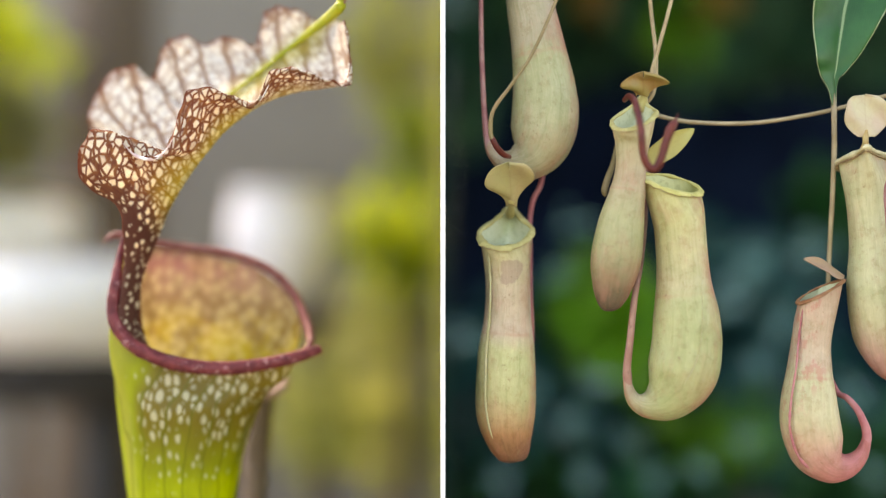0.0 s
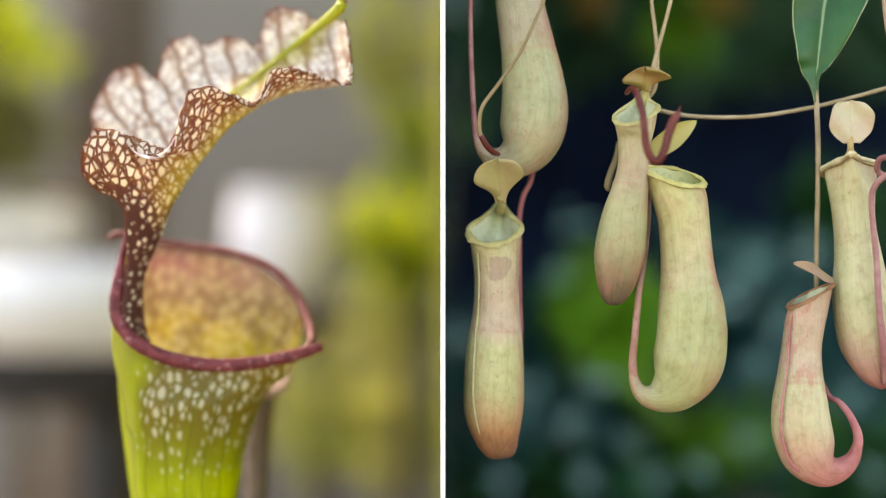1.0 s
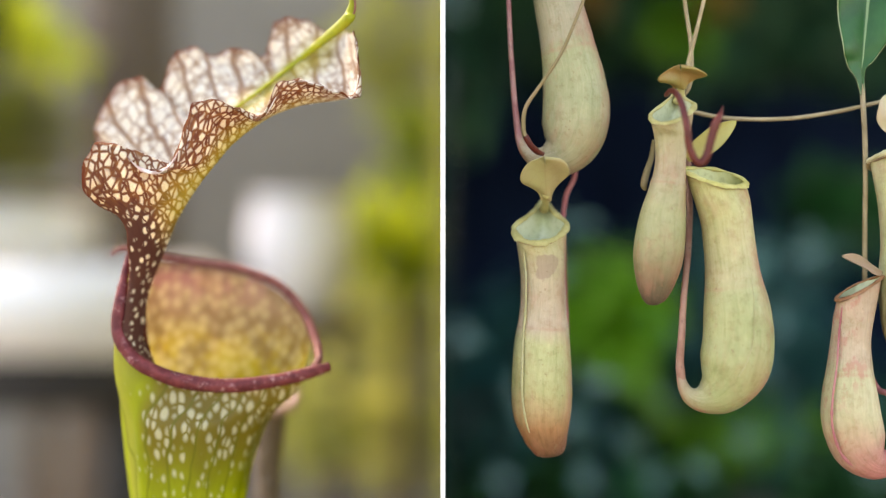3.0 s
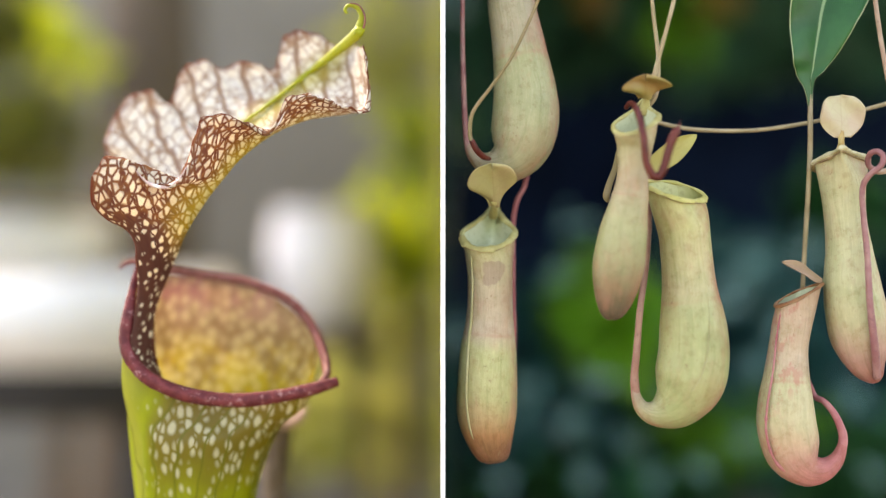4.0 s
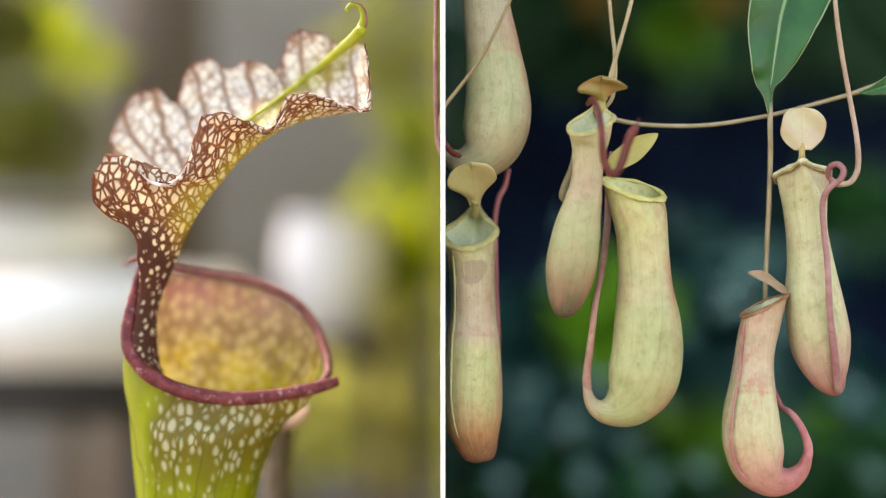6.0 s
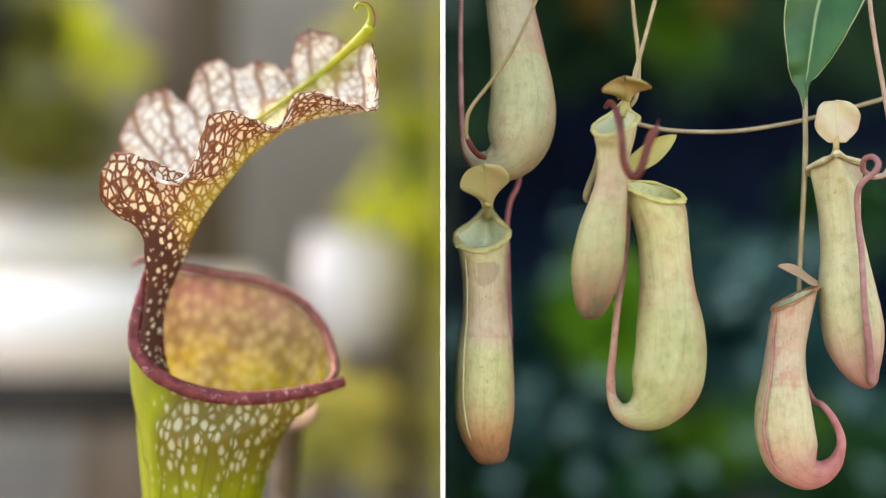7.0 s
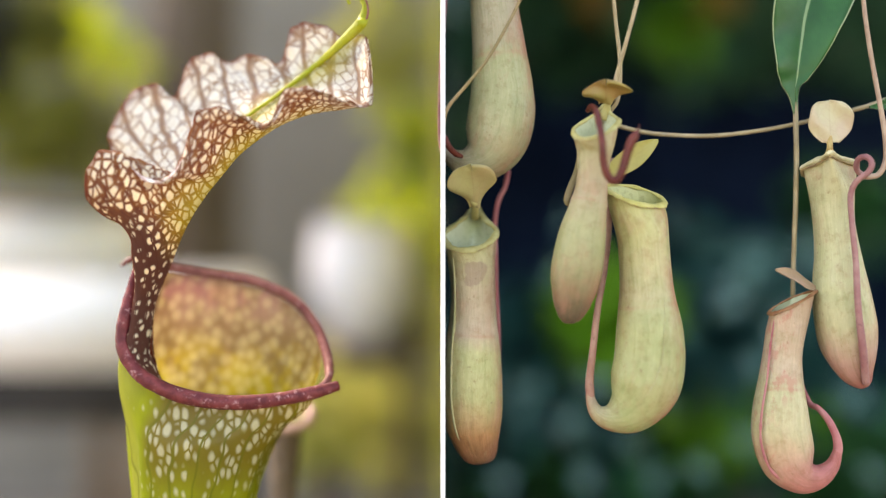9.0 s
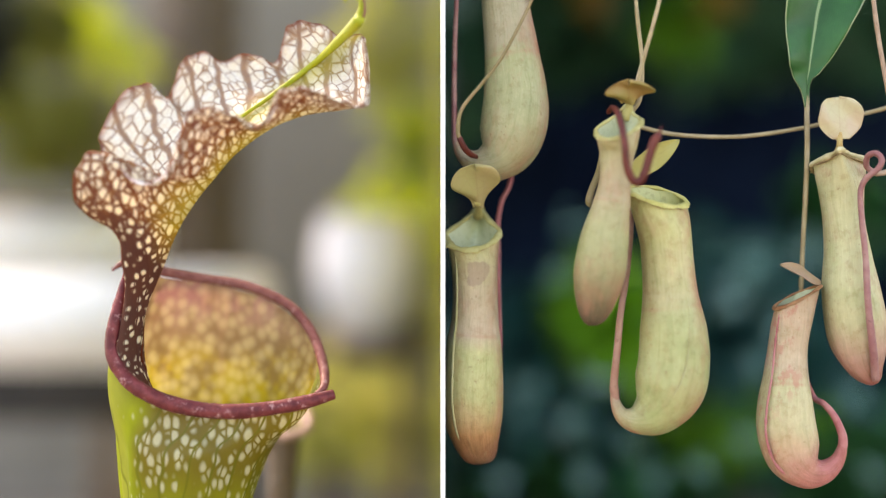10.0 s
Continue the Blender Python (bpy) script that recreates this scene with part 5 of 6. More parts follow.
def motions():
    sway(upper, [(0, 15.5, 5.0, 0.00, 0.0), (0.1, 18.7, 5.6, -0.60, 0.0), (0.2, 41.8, 6.2, -1.20, 0.0), (0.3, 50.4, 6.8, -1.81, 0.0), (0.4, 62.0, 7.4, -2.41, 0.0), (0.5, 72.0, 8.0, -3.01, 0.0), (0.6, 73.5, 6.4, -2.41, 0.0), (0.7, 64.9, 4.8, -1.81, 0.0), (0.8, 40.3, 3.2, -1.20, 0.0), (0.9, 25.9, 1.6, -0.60, 0.0), (1, -3.5, 0.0, 0.00, 0.0), (1.1, -14.7, 1.0, 0.45, 0.0), (1.2, -24.0, 2.0, 0.90, 0.0), (1.3, -22.0, 3.3, 0.45, 0.0), (1.4, -1.6, 4.7, 0.00, 0.0), (1.5, 5.0, 6.0, -0.45, 0.0), (1.7, 54.3, 7.6, -1.35, 0.0), (1.8, 72.1, 8.4, -1.81, 0.0), (2, 81.0, 10.0, -2.71, 0.0), (2.2, 57.9, 6.0, -2.23, 0.0), (2.3, 43.8, 4.0, -1.99, 0.0), (2.5, 37.0, 0.0, -1.51, 0.0), (2.7, 68.0, -5.0, -1.81, 0.0), (3.8, 11.0, 9.0, -0.60, 0.0), (4, -18.0, 9.0, 0.60, 0.0), (4.2, -18.0, 5.4, 0.36, 0.0), (4.4, -2.1, 1.8, 0.12, 0.0), (4.5, 0.0, 0.0, 0.00, 0.0), (4.7, -19.6, 0.8, 1.08, 0.0), (5, -38.0, 2.0, 2.71, 0.0), (5.2, -35.4, 1.2, 2.23, 0.0), (5.5, -55.0, 0.0, 1.51, 0.0), (5.7, -69.0, 4.0, 1.51, 0.0), (6.8, -36.0, 6.0, 2.71, 0.0), (7, -22.0, 8.0, 1.51, 0.0), (7.2, 2.6, 10.4, 1.27, 0.0), (7.4, 5.1, 12.8, 1.02, 0.0), (7.5, 1.0, 14.0, 0.90, 0.0), (7.7, 15.9, 12.8, 0.30, 0.0), (8, 1.0, 11.0, -0.60, 0.0), (8.2, -9.9, 11.0, -0.60, 0.0), (8.5, 1.0, 11.0, -0.60, 0.0), (8.7, -22.9, 10.2, 1.32, 0.0), (8.8, -35.0, 9.8, 2.29, 0.0), (9, -54.0, 9.0, 4.21, 0.0), (9.2, -35.7, 9.4, 1.44, 0.0), (9.4, 0.7, 9.8, -1.33, 0.0), (9.5, 6.0, 10.0, -2.71, 0.0), (9.7, -12.6, 9.2, -0.42, 0.0), (10, -32.0, 8.0, 3.01, 0.0)])
    sway(lower, [(0, 12.0, 4.0, 0.52, 0.0), (0.1, 18.1, 4.4, -0.10, 0.0), (0.2, 44.1, 4.8, 0.43, 0.0), (0.3, 55.6, 5.2, -1.13, 0.0), (0.4, 70.1, 5.6, -1.30, 0.0), (0.5, 83.0, 6.0, -1.16, 0.0), (0.6, 81.6, 4.4, -2.36, 0.0), (0.7, 70.1, 2.8, -1.05, 0.0), (0.8, 42.6, 1.2, -0.76, 0.0), (0.9, 25.3, -0.4, 1.32, 0.0), (1, -7.0, -2.0, 0.90, 0.0), (1.1, -19.4, -0.5, 1.17, 0.0), (1.2, -30.0, 1.0, 1.03, 0.0), (1.3, -26.6, 2.7, 0.76, 0.0), (1.4, -5.0, 4.3, 2.00, 0.0), (1.5, 3.0, 6.0, -0.13, 0.0), (1.7, 57.1, 8.0, -0.69, 0.0), (1.8, 77.3, 9.0, -2.40, 0.0), (2, 91.0, 11.0, -1.67, 0.0), (2.2, 64.3, 4.6, -1.03, 0.0), (2.3, 48.4, 1.4, -0.28, 0.0), (2.5, 38.0, -5.0, 1.29, 0.0), (2.7, 74.0, -8.0, 0.00, 0.0), (3.8, 17.0, 7.0, 0.26, 0.0), (4, -18.0, 6.0, 1.03, 0.0), (4.2, -18.0, 3.6, 0.85, 0.0), (4.4, -2.1, 1.2, -0.15, 0.0), (4.5, 0.0, 0.0, 0.00, 0.0), (4.7, -25.2, -1.2, 0.69, 0.0), (5, -48.0, -3.0, 0.20, 0.0), (5.2, -45.4, -2.6, -0.40, 0.0), (5.5, -50.0, -2.0, 0.00, 0.0), (5.7, -52.0, 1.0, -0.30, 0.0), (6.8, -46.0, 6.0, 0.20, 0.0), (7, -30.0, 7.0, -0.13, 0.0), (7.2, -5.0, 9.0, 0.99, 0.0), (7.4, -2.1, 11.0, 1.61, 0.0), (7.5, -6.0, 12.0, 1.03, 0.0), (7.7, 10.9, 11.6, 2.76, 0.0), (8, -1.0, 11.0, 0.64, 0.0), (8.2, -10.7, 11.0, 1.01, 0.0), (8.5, 2.0, 11.0, -1.29, 0.0), (8.7, -29.5, 9.4, 1.15, 0.0), (8.8, -43.0, 8.6, 0.80, 0.0), (9, -52.0, 7.0, -0.30, 0.0), (9.2, -42.5, 8.6, 1.51, 0.0), (9.4, 5.1, 10.2, -1.50, 0.0), (9.5, 16.0, 11.0, -1.67, 0.0), (9.7, -12.2, 9.4, 0.07, 0.0), (10, -46.0, 7.0, 0.50, 0.0)])
    sway(small, [(0, 25.0, 9.0, 0.29, -2.3), (0.1, 44.4, 11.8, 0.36, -4.2), (0.2, 80.4, 7.5, -1.88, -6.1), (0.3, 88.0, 6.0, -1.16, -8.0), (0.4, 106.4, 4.6, -0.69, -10.2), (0.5, 103.0, 5.0, -1.16, -12.5), (0.6, 103.5, 1.7, -0.25, -10.0), (0.7, 89.1, 4.6, -1.48, -7.5), (0.8, 63.1, 1.7, -0.94, -5.0), (0.9, 42.9, 1.7, -0.42, -2.5), (1, 28.0, 0.0, -0.29, 0.0), (1.1, 14.1, 3.1, -0.59, -2.3), (1.2, 3.0, 14.0, -0.58, -4.6), (1.3, -7.6, 11.8, 0.87, -5.7), (1.4, -0.4, 11.8, 0.77, -6.9), (1.5, 16.0, 17.0, -0.73, -8.0), (1.7, 84.8, 16.1, -0.10, -10.3), (1.8, 105.0, 11.8, -0.61, -11.4), (2, 101.0, 19.0, -2.17, -13.7), (2.2, 77.0, 14.0, -0.87, -9.1), (2.3, 70.3, 6.0, -0.47, -6.4), (2.5, 86.0, 0.0, -1.89, -1.1), (2.7, 103.0, -6.0, -1.60, -1.1), (3.8, 30.0, 13.0, -1.31, -11.4), (4, 29.0, 14.0, 0.00, -13.7), (4.2, 18.4, 11.8, -0.53, -8.2), (4.4, 1.1, 0.3, -0.17, -2.7), (4.5, 0.0, 0.0, 0.00, 0.0), (4.7, 4.0, -2.6, 0.54, -2.3), (5, -20.0, 0.0, -0.87, -5.7), (5.2, -39.3, 0.3, 1.44, -5.3), (5.5, -40.0, 2.0, -1.45, -4.6), (5.7, -58.1, 19.0, 1.02, -5.4), (6.8, -9.0, 8.9, 0.38, -9.5), (7, -7.0, 17.0, 0.44, -10.3), (7.2, 4.0, 14.7, 0.82, -10.7), (7.4, 38.6, 16.1, -1.05, -11.2), (7.5, 34.0, 26.0, -1.60, -11.4), (7.7, 11.2, 20.5, 1.01, -11.8), (8, 35.0, 23.0, -1.02, -12.5), (8.2, 15.5, 19.0, 0.20, -13.9), (8.5, 3.0, 29.0, -0.44, -15.9), (8.7, -22.0, 19.0, 1.37, -14.1), (8.8, -29.2, 21.9, 1.76, -13.2), (9, -41.0, 23.0, 0.73, -11.4), (9.2, -16.2, 20.5, 0.19, -11.8), (9.4, 8.3, 14.7, 0.01, -12.3), (9.5, 11.0, 22.0, 0.58, -12.5), (9.7, 8.3, 17.6, 0.01, -13.4), (10, -1.0, 23.0, 0.58, -14.8)])
    sway(large, [(0, 21.0, 12.0, 0.24, -0.9), (0.1, 43.4, 15.8, -0.69, -1.5), (0.2, 82.4, 12.5, -2.47, -2.2), (0.3, 93.0, 12.0, -1.43, -2.8), (0.4, 107.9, 12.1, -1.94, -3.2), (0.5, 101.0, 14.0, -1.67, -3.7), (0.6, 101.3, 8.5, -2.04, -3.0), (0.7, 86.7, 9.2, -2.71, -2.2), (0.8, 60.5, 4.1, -1.64, -1.5), (0.9, 40.1, 1.9, -1.16, -0.7), (1, 25.0, -2.0, -0.48, 0.0), (1.1, 11.1, 1.1, -1.35, -1.9), (1.2, 0.0, 12.0, -0.48, -3.7), (1.3, -9.3, 11.8, 0.56, -5.0), (1.4, -0.7, 13.8, 0.65, -6.2), (1.5, 17.0, 21.0, -0.36, -7.5), (1.7, 87.8, 22.5, -1.14, -6.7), (1.8, 109.0, 19.4, -1.51, -6.4), (2, 107.0, 29.0, -2.02, -5.6), (2.2, 80.0, 20.0, -0.24, -4.7), (2.3, 72.7, 9.4, -0.47, -4.1), (2.5, 87.0, -2.0, -1.67, -2.8), (2.7, 105.0, -5.0, -2.38, -0.9), (3.8, 33.0, 22.0, -1.07, -2.8), (4, 25.0, 23.0, -0.95, -2.8), (4.2, 16.0, 17.2, -2.06, -1.7), (4.4, 0.3, 2.1, -0.06, -0.6), (4.5, 0.0, 0.0, 0.00, 0.0), (4.7, 7.2, -1.0, -0.21, -1.1), (5, -12.0, 4.0, -0.24, -2.8), (5.2, -30.9, 3.5, 2.28, -2.8), (5.5, -31.0, 4.0, -0.83, -2.8), (5.7, -50.8, 21.5, 1.42, -3.2), (6.8, -11.3, 14.4, -0.86, -5.2), (7, -11.0, 23.0, -0.24, -5.6), (7.2, 2.8, 19.5, 0.01, -6.0), (7.4, 40.2, 19.7, -1.15, -6.3), (7.5, 37.0, 29.0, -2.02, -6.5), (7.7, 12.6, 23.9, 1.42, -6.1), (8, 34.0, 27.0, -1.79, -5.6), (8.2, 15.7, 25.0, 0.17, -6.4), (8.5, 5.0, 38.0, -0.60, -7.5), (8.7, -21.6, 27.6, 1.34, -6.0), (8.8, -29.6, 30.3, 1.05, -5.2), (9, -43.0, 31.0, 0.48, -3.7), (9.2, -19.8, 28.1, -0.67, -3.7), (9.4, 3.1, 21.9, -0.79, -3.7), (9.5, 5.0, 29.0, -0.60, -3.7), (9.7, 2.7, 25.4, -0.85, -4.5), (10, -6.0, 32.0, -0.36, -5.6)])
    sway(lidded, [(0, 86.0, -17.0, 0.00, 0.0), (0.2, 119.8, -18.2, 0.00, 0.0), (0.4, 162.6, -19.4, 0.00, 0.0), (0.5, 156.0, -20.0, 0.00, 0.0), (0.7, 132.2, -14.4, 0.00, 0.0), (0.9, 85.4, -8.8, 0.00, 0.0), (1, 60.0, -6.0, 0.00, 0.0), (1.2, 34.0, -4.0, 0.00, 0.0), (1.3, 34.7, -7.7, 0.00, 0.0), (1.5, 78.0, -15.0, 0.00, 0.0), (1.8, 176.4, -14.4, 0.00, 0.0), (2, 180.0, -14.0, 0.00, 0.0), (2.2, 135.0, -15.0, 0.00, 0.0), (2.3, 111.7, -16.0, 0.00, 0.0), (2.5, 104.0, -18.0, 0.00, 0.0), (2.7, 146.0, -20.0, 0.00, 0.0), (3.8, 68.0, -16.0, 0.00, 0.0), (4, 44.0, -16.0, 0.00, 0.0), (4.2, 48.6, -13.6, 0.00, 0.0), (4.5, 62.0, -10.0, 0.00, 0.0), (4.7, 39.8, -8.8, 0.00, 0.0), (5, 36.0, -7.0, 0.00, 0.0), (5.2, 37.8, -4.2, 0.00, 0.0), (5.5, 0.0, 0.0, 0.00, 0.0), (5.7, -25.0, 7.0, 0.00, 0.0), (7, 35.0, -7.0, 0.00, 0.0), (7.2, 69.0, -10.6, 0.00, 0.0), (7.5, 75.0, -16.0, 0.00, 0.0), (7.7, 55.6, -15.6, 0.00, 0.0), (8, 62.0, -15.0, 0.00, 0.0), (8.2, 71.0, -15.0, 0.00, 0.0), (8.5, 59.0, -15.0, 0.00, 0.0), (8.7, 39.8, -11.8, 0.00, 0.0), (9, 24.0, -7.0, 0.00, 0.0), (9.2, 19.0, -7.0, 0.00, 0.0), (9.5, 39.0, -7.0, 0.00, 0.0), (9.7, 55.8, -9.4, 0.00, 0.0), (10, 41.0, -13.0, 0.00, 0.0)])
    sway(strap, [(0, 89.0, -3.0, -0.36, 0.0), (0.2, 120.0, -4.6, -1.72, 0.0), (0.4, 160.0, -6.2, -3.07, 0.0), (0.5, 152.0, -7.0, -3.75, 0.0), (0.7, 129.0, -7.8, -3.11, 0.0), (0.9, 83.0, -8.6, -2.47, 0.0), (1, 58.0, -9.0, -2.15, 0.0), (1.2, 32.0, -2.0, -1.07, 0.0), (1.3, 34.0, -1.0, -1.01, 0.0), (1.5, 80.0, 1.0, -0.90, 0.0), (1.8, 176.0, -2.0, -1.87, 0.0), (2, 178.0, -4.0, -2.51, 0.0), (2.2, 130.0, -6.0, -1.79, 0.0), (2.3, 109.0, -8.7, -1.43, 0.0), (2.5, 106.0, -14.0, -0.72, 0.0), (2.7, 144.0, -26.0, -3.22, 0.0), (3.8, 69.0, 2.0, -1.25, 0.0), (4, 47.0, -2.0, 0.18, 0.0), (4.2, 50.0, -3.6, -0.68, 0.0), (4.5, 61.0, -6.0, -1.97, 0.0), (4.7, 40.0, -4.8, -1.11, 0.0), (5, 38.0, -3.0, 0.18, 0.0), (5.2, 39.0, -1.8, 0.11, 0.0), (5.5, 0.0, 0.0, 0.00, 0.0), (5.7, -25.0, 13.0, -0.54, 0.0), (7, 38.0, 4.0, -0.18, 0.0), (7.2, 70.0, 3.6, -0.54, 0.0), (7.5, 73.0, 3.0, -1.07, 0.0), (7.7, 54.0, 2.2, -1.21, 0.0), (8, 61.0, 1.0, -1.43, 0.0), (8.2, 70.0, 1.0, -1.22, 0.0), (8.5, 58.0, 1.0, -0.90, 0.0), (8.7, 38.0, 5.4, -1.04, 0.0), (9, 21.0, 12.0, -1.25, 0.0), (9.2, 18.0, 10.4, -1.25, 0.0), (9.5, 41.0, 8.0, -1.25, 0.0), (9.7, 57.0, 4.8, -0.89, 0.0), (10, 41.0, 0.0, -0.36, 0.0)])
    sway(hooked, [(0, 82.0, -15.0, -0.93, 0.0), (0.2, 119.8, -16.2, -5.50, 0.0), (0.4, 166.6, -17.4, -3.83, 0.0), (0.5, 162.0, -18.0, -4.27, 0.0), (0.7, 137.4, -14.0, -2.22, 0.0), (0.9, 89.8, -10.0, -1.47, 0.0), (1, 64.0, -8.0, -1.49, 0.0), (1.2, 44.0, -2.0, -1.49, 0.0), (1.3, 41.3, -5.7, -0.52, 0.0), (1.5, 78.0, -13.0, -1.86, 0.0), (1.8, 180.6, -19.0, -5.50, 0.0), (2, 187.0, -23.0, -4.64, 0.0), (2.2, 141.0, -20.0, -1.30, 0.0), (2.3, 114.7, -20.3, 1.01, 0.0), (2.5, 101.0, -21.0, -0.56, 0.0), (2.7, 154.0, -24.0, -2.04, 0.0), (3.8, 70.0, -8.0, -2.23, 0.0), (4, 44.0, -9.0, -0.19, 0.0), (4.2, 51.4, -8.6, -4.27, 0.0), (4.5, 69.0, -8.0, -2.23, 0.0), (4.7, 45.6, -7.2, 1.05, 0.0), (5, 40.0, -6.0, -0.37, 0.0), (5.2, 40.2, -3.6, -3.76, 0.0), (5.5, 0.0, 0.0, 0.00, 0.0), (5.7, -22.0, 12.0, 0.19, 0.0), (6.8, 22.0, -3.0, -0.37, 0.0), (7, 37.0, -3.0, -0.93, 0.0), (7.2, 69.0, -5.0, -5.45, 0.0), (7.5, 72.0, -8.0, -2.04, 0.0), (7.7, 54.2, -7.2, -0.33, 0.0), (8, 63.0, -6.0, -2.23, 0.0), (8.2, 71.2, -6.0, -5.03, 0.0), (8.5, 58.0, -6.0, -1.86, 0.0), (8.7, 42.4, -2.0, 1.20, 0.0), (9, 32.0, 4.0, -0.74, 0.0), (9.2, 25.4, 1.6, 0.22, 0.0), (9.5, 43.0, -2.0, -1.67, 0.0), (9.7, 58.2, -3.2, -4.87, 0.0), (10, 41.0, -5.0, -0.74, 0.0)])
    sway(vine, [(0, 25.0, 7.0, 0.70, 0.0), (0.1, 44.4, 11.5, 0.57, 0.0), (0.2, 80.4, 8.8, 0.43, 0.0), (0.3, 88.0, 9.0, 0.30, 0.0), (0.4, 106.4, 8.1, 0.15, 0.0), (0.5, 103.0, 9.0, 0.00, 0.0), (0.6, 103.5, 4.3, 0.00, 0.0), (0.7, 89.1, 5.8, 0.00, 0.0), (0.8, 63.1, 1.5, 0.00, 0.0), (0.9, 42.9, 0.1, 0.00, 0.0), (1, 28.0, -3.0, 0.00, 0.0), (1.1, 14.1, 1.1, 0.15, 0.0), (1.2, 3.0, 13.0, 0.30, 0.0), (1.3, -7.6, 12.1, 0.30, 0.0), (1.4, -0.4, 13.5, 0.30, 0.0), (1.5, 16.0, 20.0, 0.30, 0.0), (1.7, 84.8, 19.9, -0.18, 0.0), (1.8, 105.0, 16.0, -0.42, 0.0), (2, 101.0, 24.0, -0.90, 0.0), (2.2, 77.0, 12.0, -0.40, 0.0), (2.3, 70.3, 4.0, -0.27, 0.0), (2.5, 86.0, -2.0, 0.00, 0.0), (2.7, 103.0, -4.0, 0.00, 0.0), (3.8, 30.0, 20.0, 0.70, 0.0), (4, 29.0, 20.0, 0.70, 0.0), (4.2, 18.4, 15.4, 0.42, 0.0), (4.4, 1.1, 1.5, 0.14, 0.0), (4.5, 0.0, 0.0, 0.00, 0.0), (4.7, 4.0, -2.2, -0.68, 0.0), (5, -20.0, 1.0, -1.70, 0.0), (5.2, -39.3, 0.5, -1.42, 0.0), (5.5, -40.0, 1.0, -1.00, 0.0), (5.7, -63.0, 10.0, 0.20, 0.0), (6.8, -13.3, 14.1, 0.37, 0.0), (7, -7.0, 22.0, 0.40, 0.0), (7.2, 4.0, 17.7, 0.52, 0.0), (7.4, 38.6, 17.1, 0.64, 0.0), (7.5, 34.0, 26.0, 0.70, 0.0), (7.7, 11.2, 22.1, 0.90, 0.0), (8, 35.0, 27.0, 1.20, 0.0), (8.2, 15.5, 23.4, 1.00, 0.0), (8.5, 3.0, 34.0, 0.70, 0.0), (8.7, -22.0, 23.6, 1.14, 0.0), (8.8, -29.2, 26.3, 1.36, 0.0), (9, -41.0, 27.0, 1.80, 0.0), (9.2, -16.2, 24.1, 1.64, 0.0), (9.4, 8.3, 17.9, 1.48, 0.0), (9.5, 11.0, 25.0, 1.40, 0.0), (9.7, 8.3, 21.8, 1.52, 0.0), (10, -1.0, 29.0, 1.70, 0.0)])
    sway(young, [(0, -33.0, -52.0, 0.00, 0.0), (1, -31.0, -54.0, 0.00, 0.0), (2, -25.0, -46.0, 0.00, 0.0), (2.5, -20.0, -38.0, 0.00, 0.0), (4, 0.0, 1.0, 0.00, 0.0), (4.5, 0.0, 0.0, 0.00, 0.0), (5.5, 0.0, 0.0, 0.00, 0.0), (7, 18.0, 2.0, 0.00, 0.0), (8, 20.0, 2.0, 0.00, 0.0), (9, 16.0, 8.0, 0.00, 0.0), (10, 12.0, 20.0, 0.00, 0.0)])
    sway(pot, [(0, -75.0, -35.0, 0.00, 0.0), (1, -72.0, -35.0, 0.00, 0.0), (2, -66.0, -35.0, 0.00, 0.0), (2.5, -60.0, -33.0, 0.00, 0.0), (4, -3.0, 0.0, 0.00, 0.0), (5.5, 0.0, 0.0, 0.00, 0.0), (7, 60.0, 42.0, 0.00, 0.0), (8, 66.0, 42.0, 0.00, 0.0), (9, 71.0, 25.0, 0.00, 0.0), (10, 80.0, 15.0, 0.00, 0.0)])
    sway(planter, [(0, -75.0, -25.0, 0.00, 0.0), (1, -72.0, -25.0, 0.00, 0.0), (2, -66.0, -25.0, 0.00, 0.0), (2.5, -60.0, -25.0, 0.00, 0.0), (4, -3.0, 0.0, 0.00, 0.0), (5.5, 0.0, 0.0, 0.00, 0.0), (7, 60.0, 8.0, 0.00, 0.0), (8, 66.0, 8.0, 0.00, 0.0), (9, 71.0, 4.0, 0.00, 0.0), (10, 80.0, 0.0, 0.00, 0.0)])
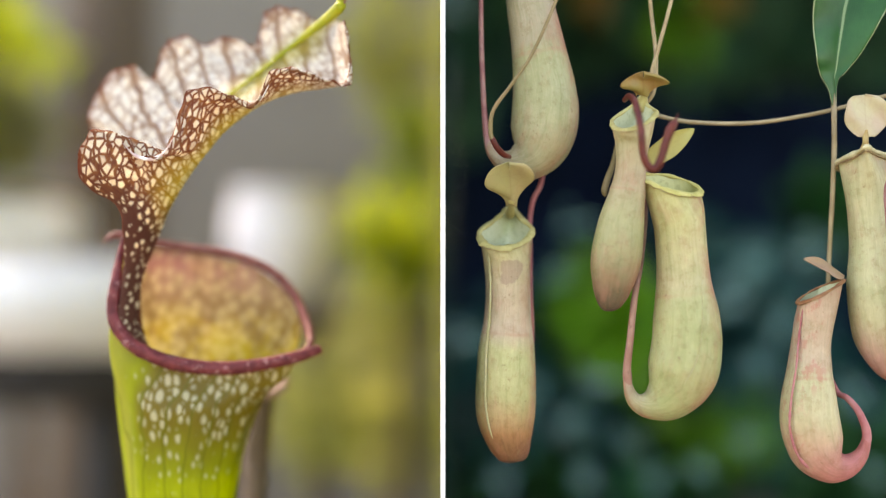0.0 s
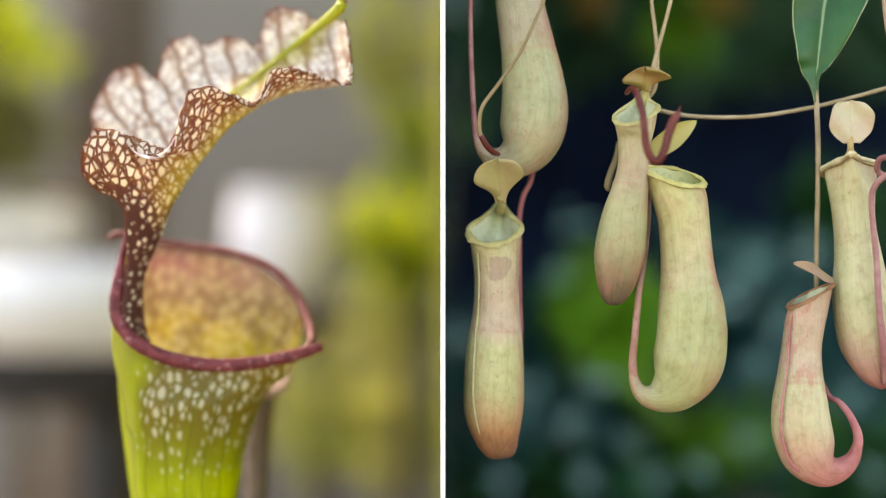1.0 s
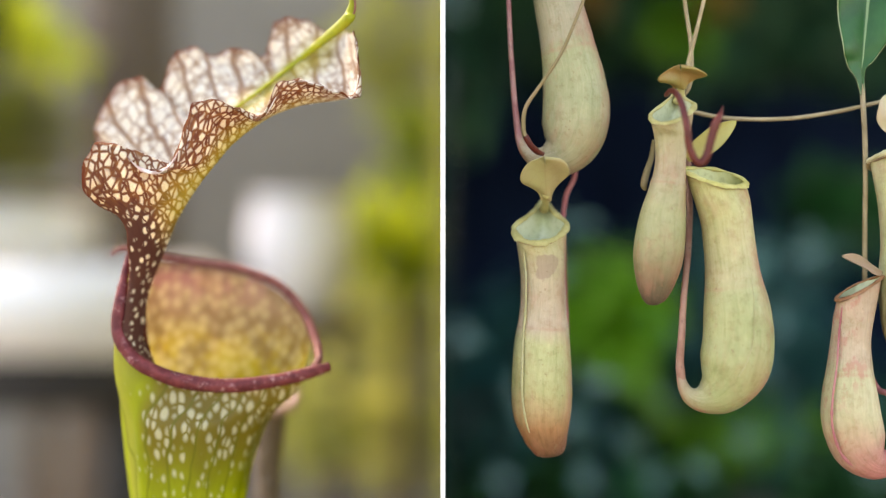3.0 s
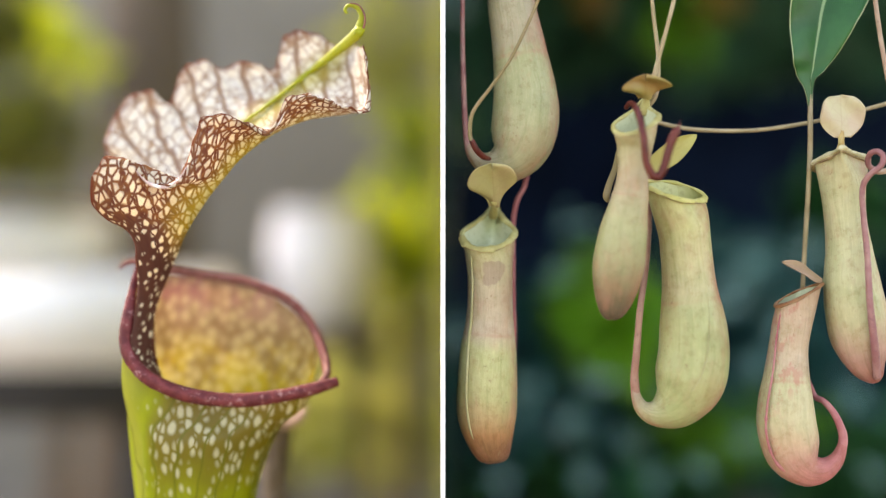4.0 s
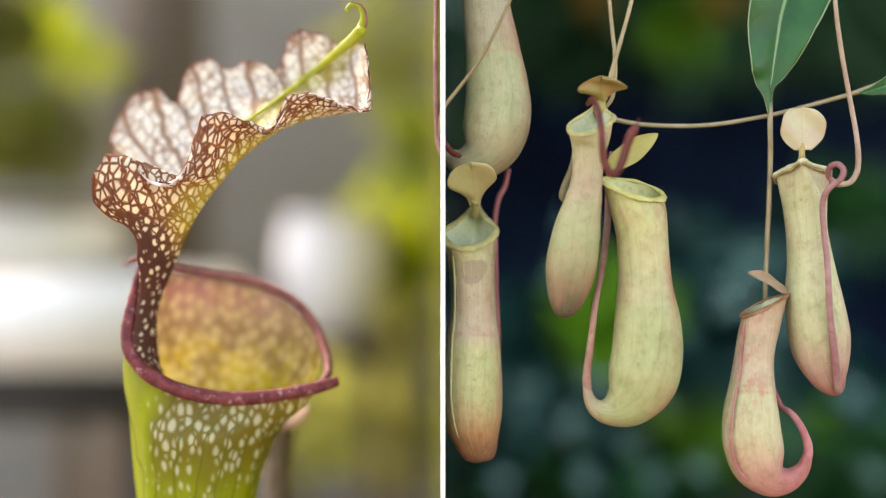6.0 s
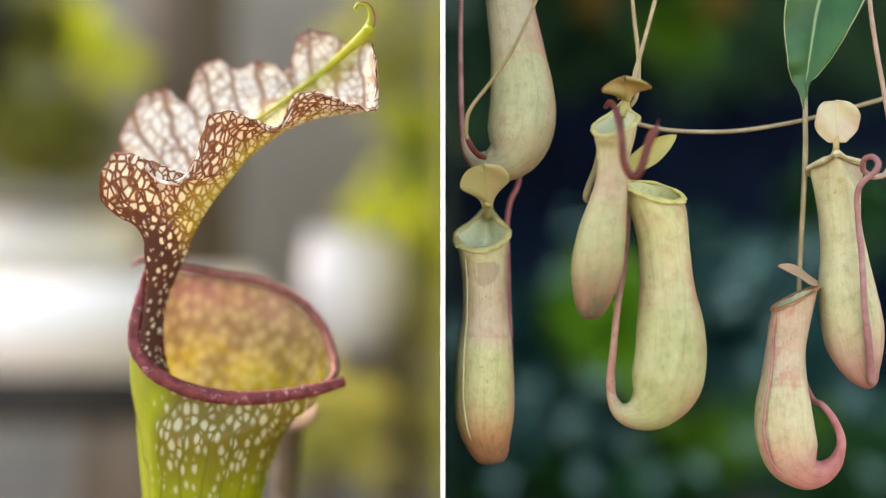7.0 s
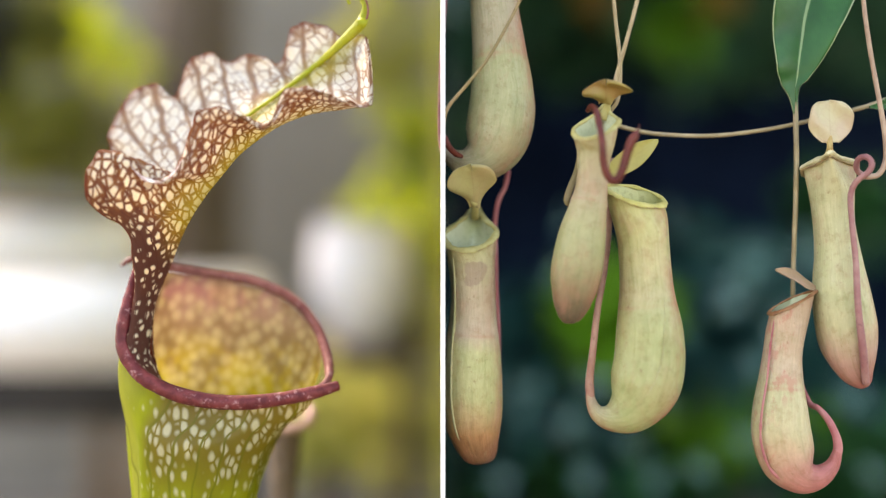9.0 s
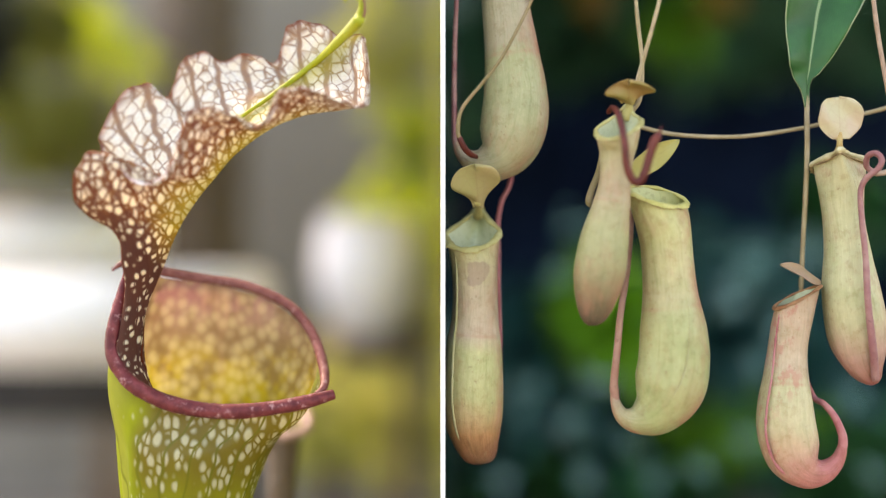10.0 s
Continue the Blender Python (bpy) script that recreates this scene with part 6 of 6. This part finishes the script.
    sway(tree, [(0, -63.0, 0.0, 0.00, 0.0), (1, -60.0, 0.0, 0.00, 0.0), (2, -54.0, 0.0, 0.00, 0.0), (2.5, -48.0, 0.0, 0.00, 0.0), (4, 9.0, 0.0, 0.00, 0.0), (5.5, 12.0, 0.0, 0.00, 0.0), (7, 72.0, 0.0, 0.00, 0.0), (8, 78.0, 0.0, 0.00, 0.0), (9, 83.0, 0.0, 0.00, 0.0), (10, 92.0, 0.0, 0.00, 0.0)])
    sway(side_shrub, [(0, -60.0, -10.0, 0.00, 0.0), (1, -57.0, -10.0, 0.00, 0.0), (2, -51.0, -10.0, 0.00, 0.0), (2.5, -45.0, -10.0, 0.00, 0.0), (4, 12.0, 0.0, 0.00, 0.0), (5.5, 15.0, 0.0, 0.00, 0.0), (7, 75.0, 3.2, 0.00, 0.0), (8, 81.0, 3.2, 0.00, 0.0), (9, 86.0, 1.6, 0.00, 0.0), (10, 95.0, 0.0, 0.00, 0.0)])
    walk(plant, [(0, pose(-0.12720, 0.47622, 0.60835, 0.681, -0.618, 2.632)), (0.5, pose(-0.12754, 0.47939, 0.60893, 0.201, -0.592, 2.287)), (1, pose(-0.12723, 0.48023, 0.60921, 0.456, -0.575, 2.388)), (1.5, pose(-0.12671, 0.47983, 0.60951, 0.379, -0.418, 1.776)), (2, pose(-0.12599, 0.47527, 0.60845, 0.728, -0.439, 1.568)), (2.5, pose(-0.12503, 0.47025, 0.60618, 0.415, -0.449, 1.432)), (4, pose(-0.11938, 0.46697, 0.59680, 0.078, -0.120, 0.828)), (4.5, pose(-0.11961, 0.46800, 0.59731, 0.000, 0.000, 0.000)), (5, pose(-0.11982, 0.46806, 0.59763, -0.079, 0.035, -0.561)), (5.5, pose(-0.11994, 0.46897, 0.59762, 0.020, 0.191, -0.789)), (7, pose(-0.11643, 0.46911, 0.59817, -0.949, 0.598, -2.169)), (7.5, pose(-0.11597, 0.46663, 0.59844, -0.792, 0.717, -2.738)), (8, pose(-0.11616, 0.46408, 0.59847, -0.368, 0.805, -3.273)), (8.5, pose(-0.11714, 0.46060, 0.59881, -0.533, 0.702, -3.178)), (9, pose(-0.11761, 0.45549, 0.59812, -0.247, 0.625, -3.143)), (9.5, pose(-0.11762, 0.44983, 0.59742, 0.013, 0.753, -3.720)), (10, pose(-0.11816, 0.44314, 0.59653, -0.411, 0.795, -3.555))])


motions()
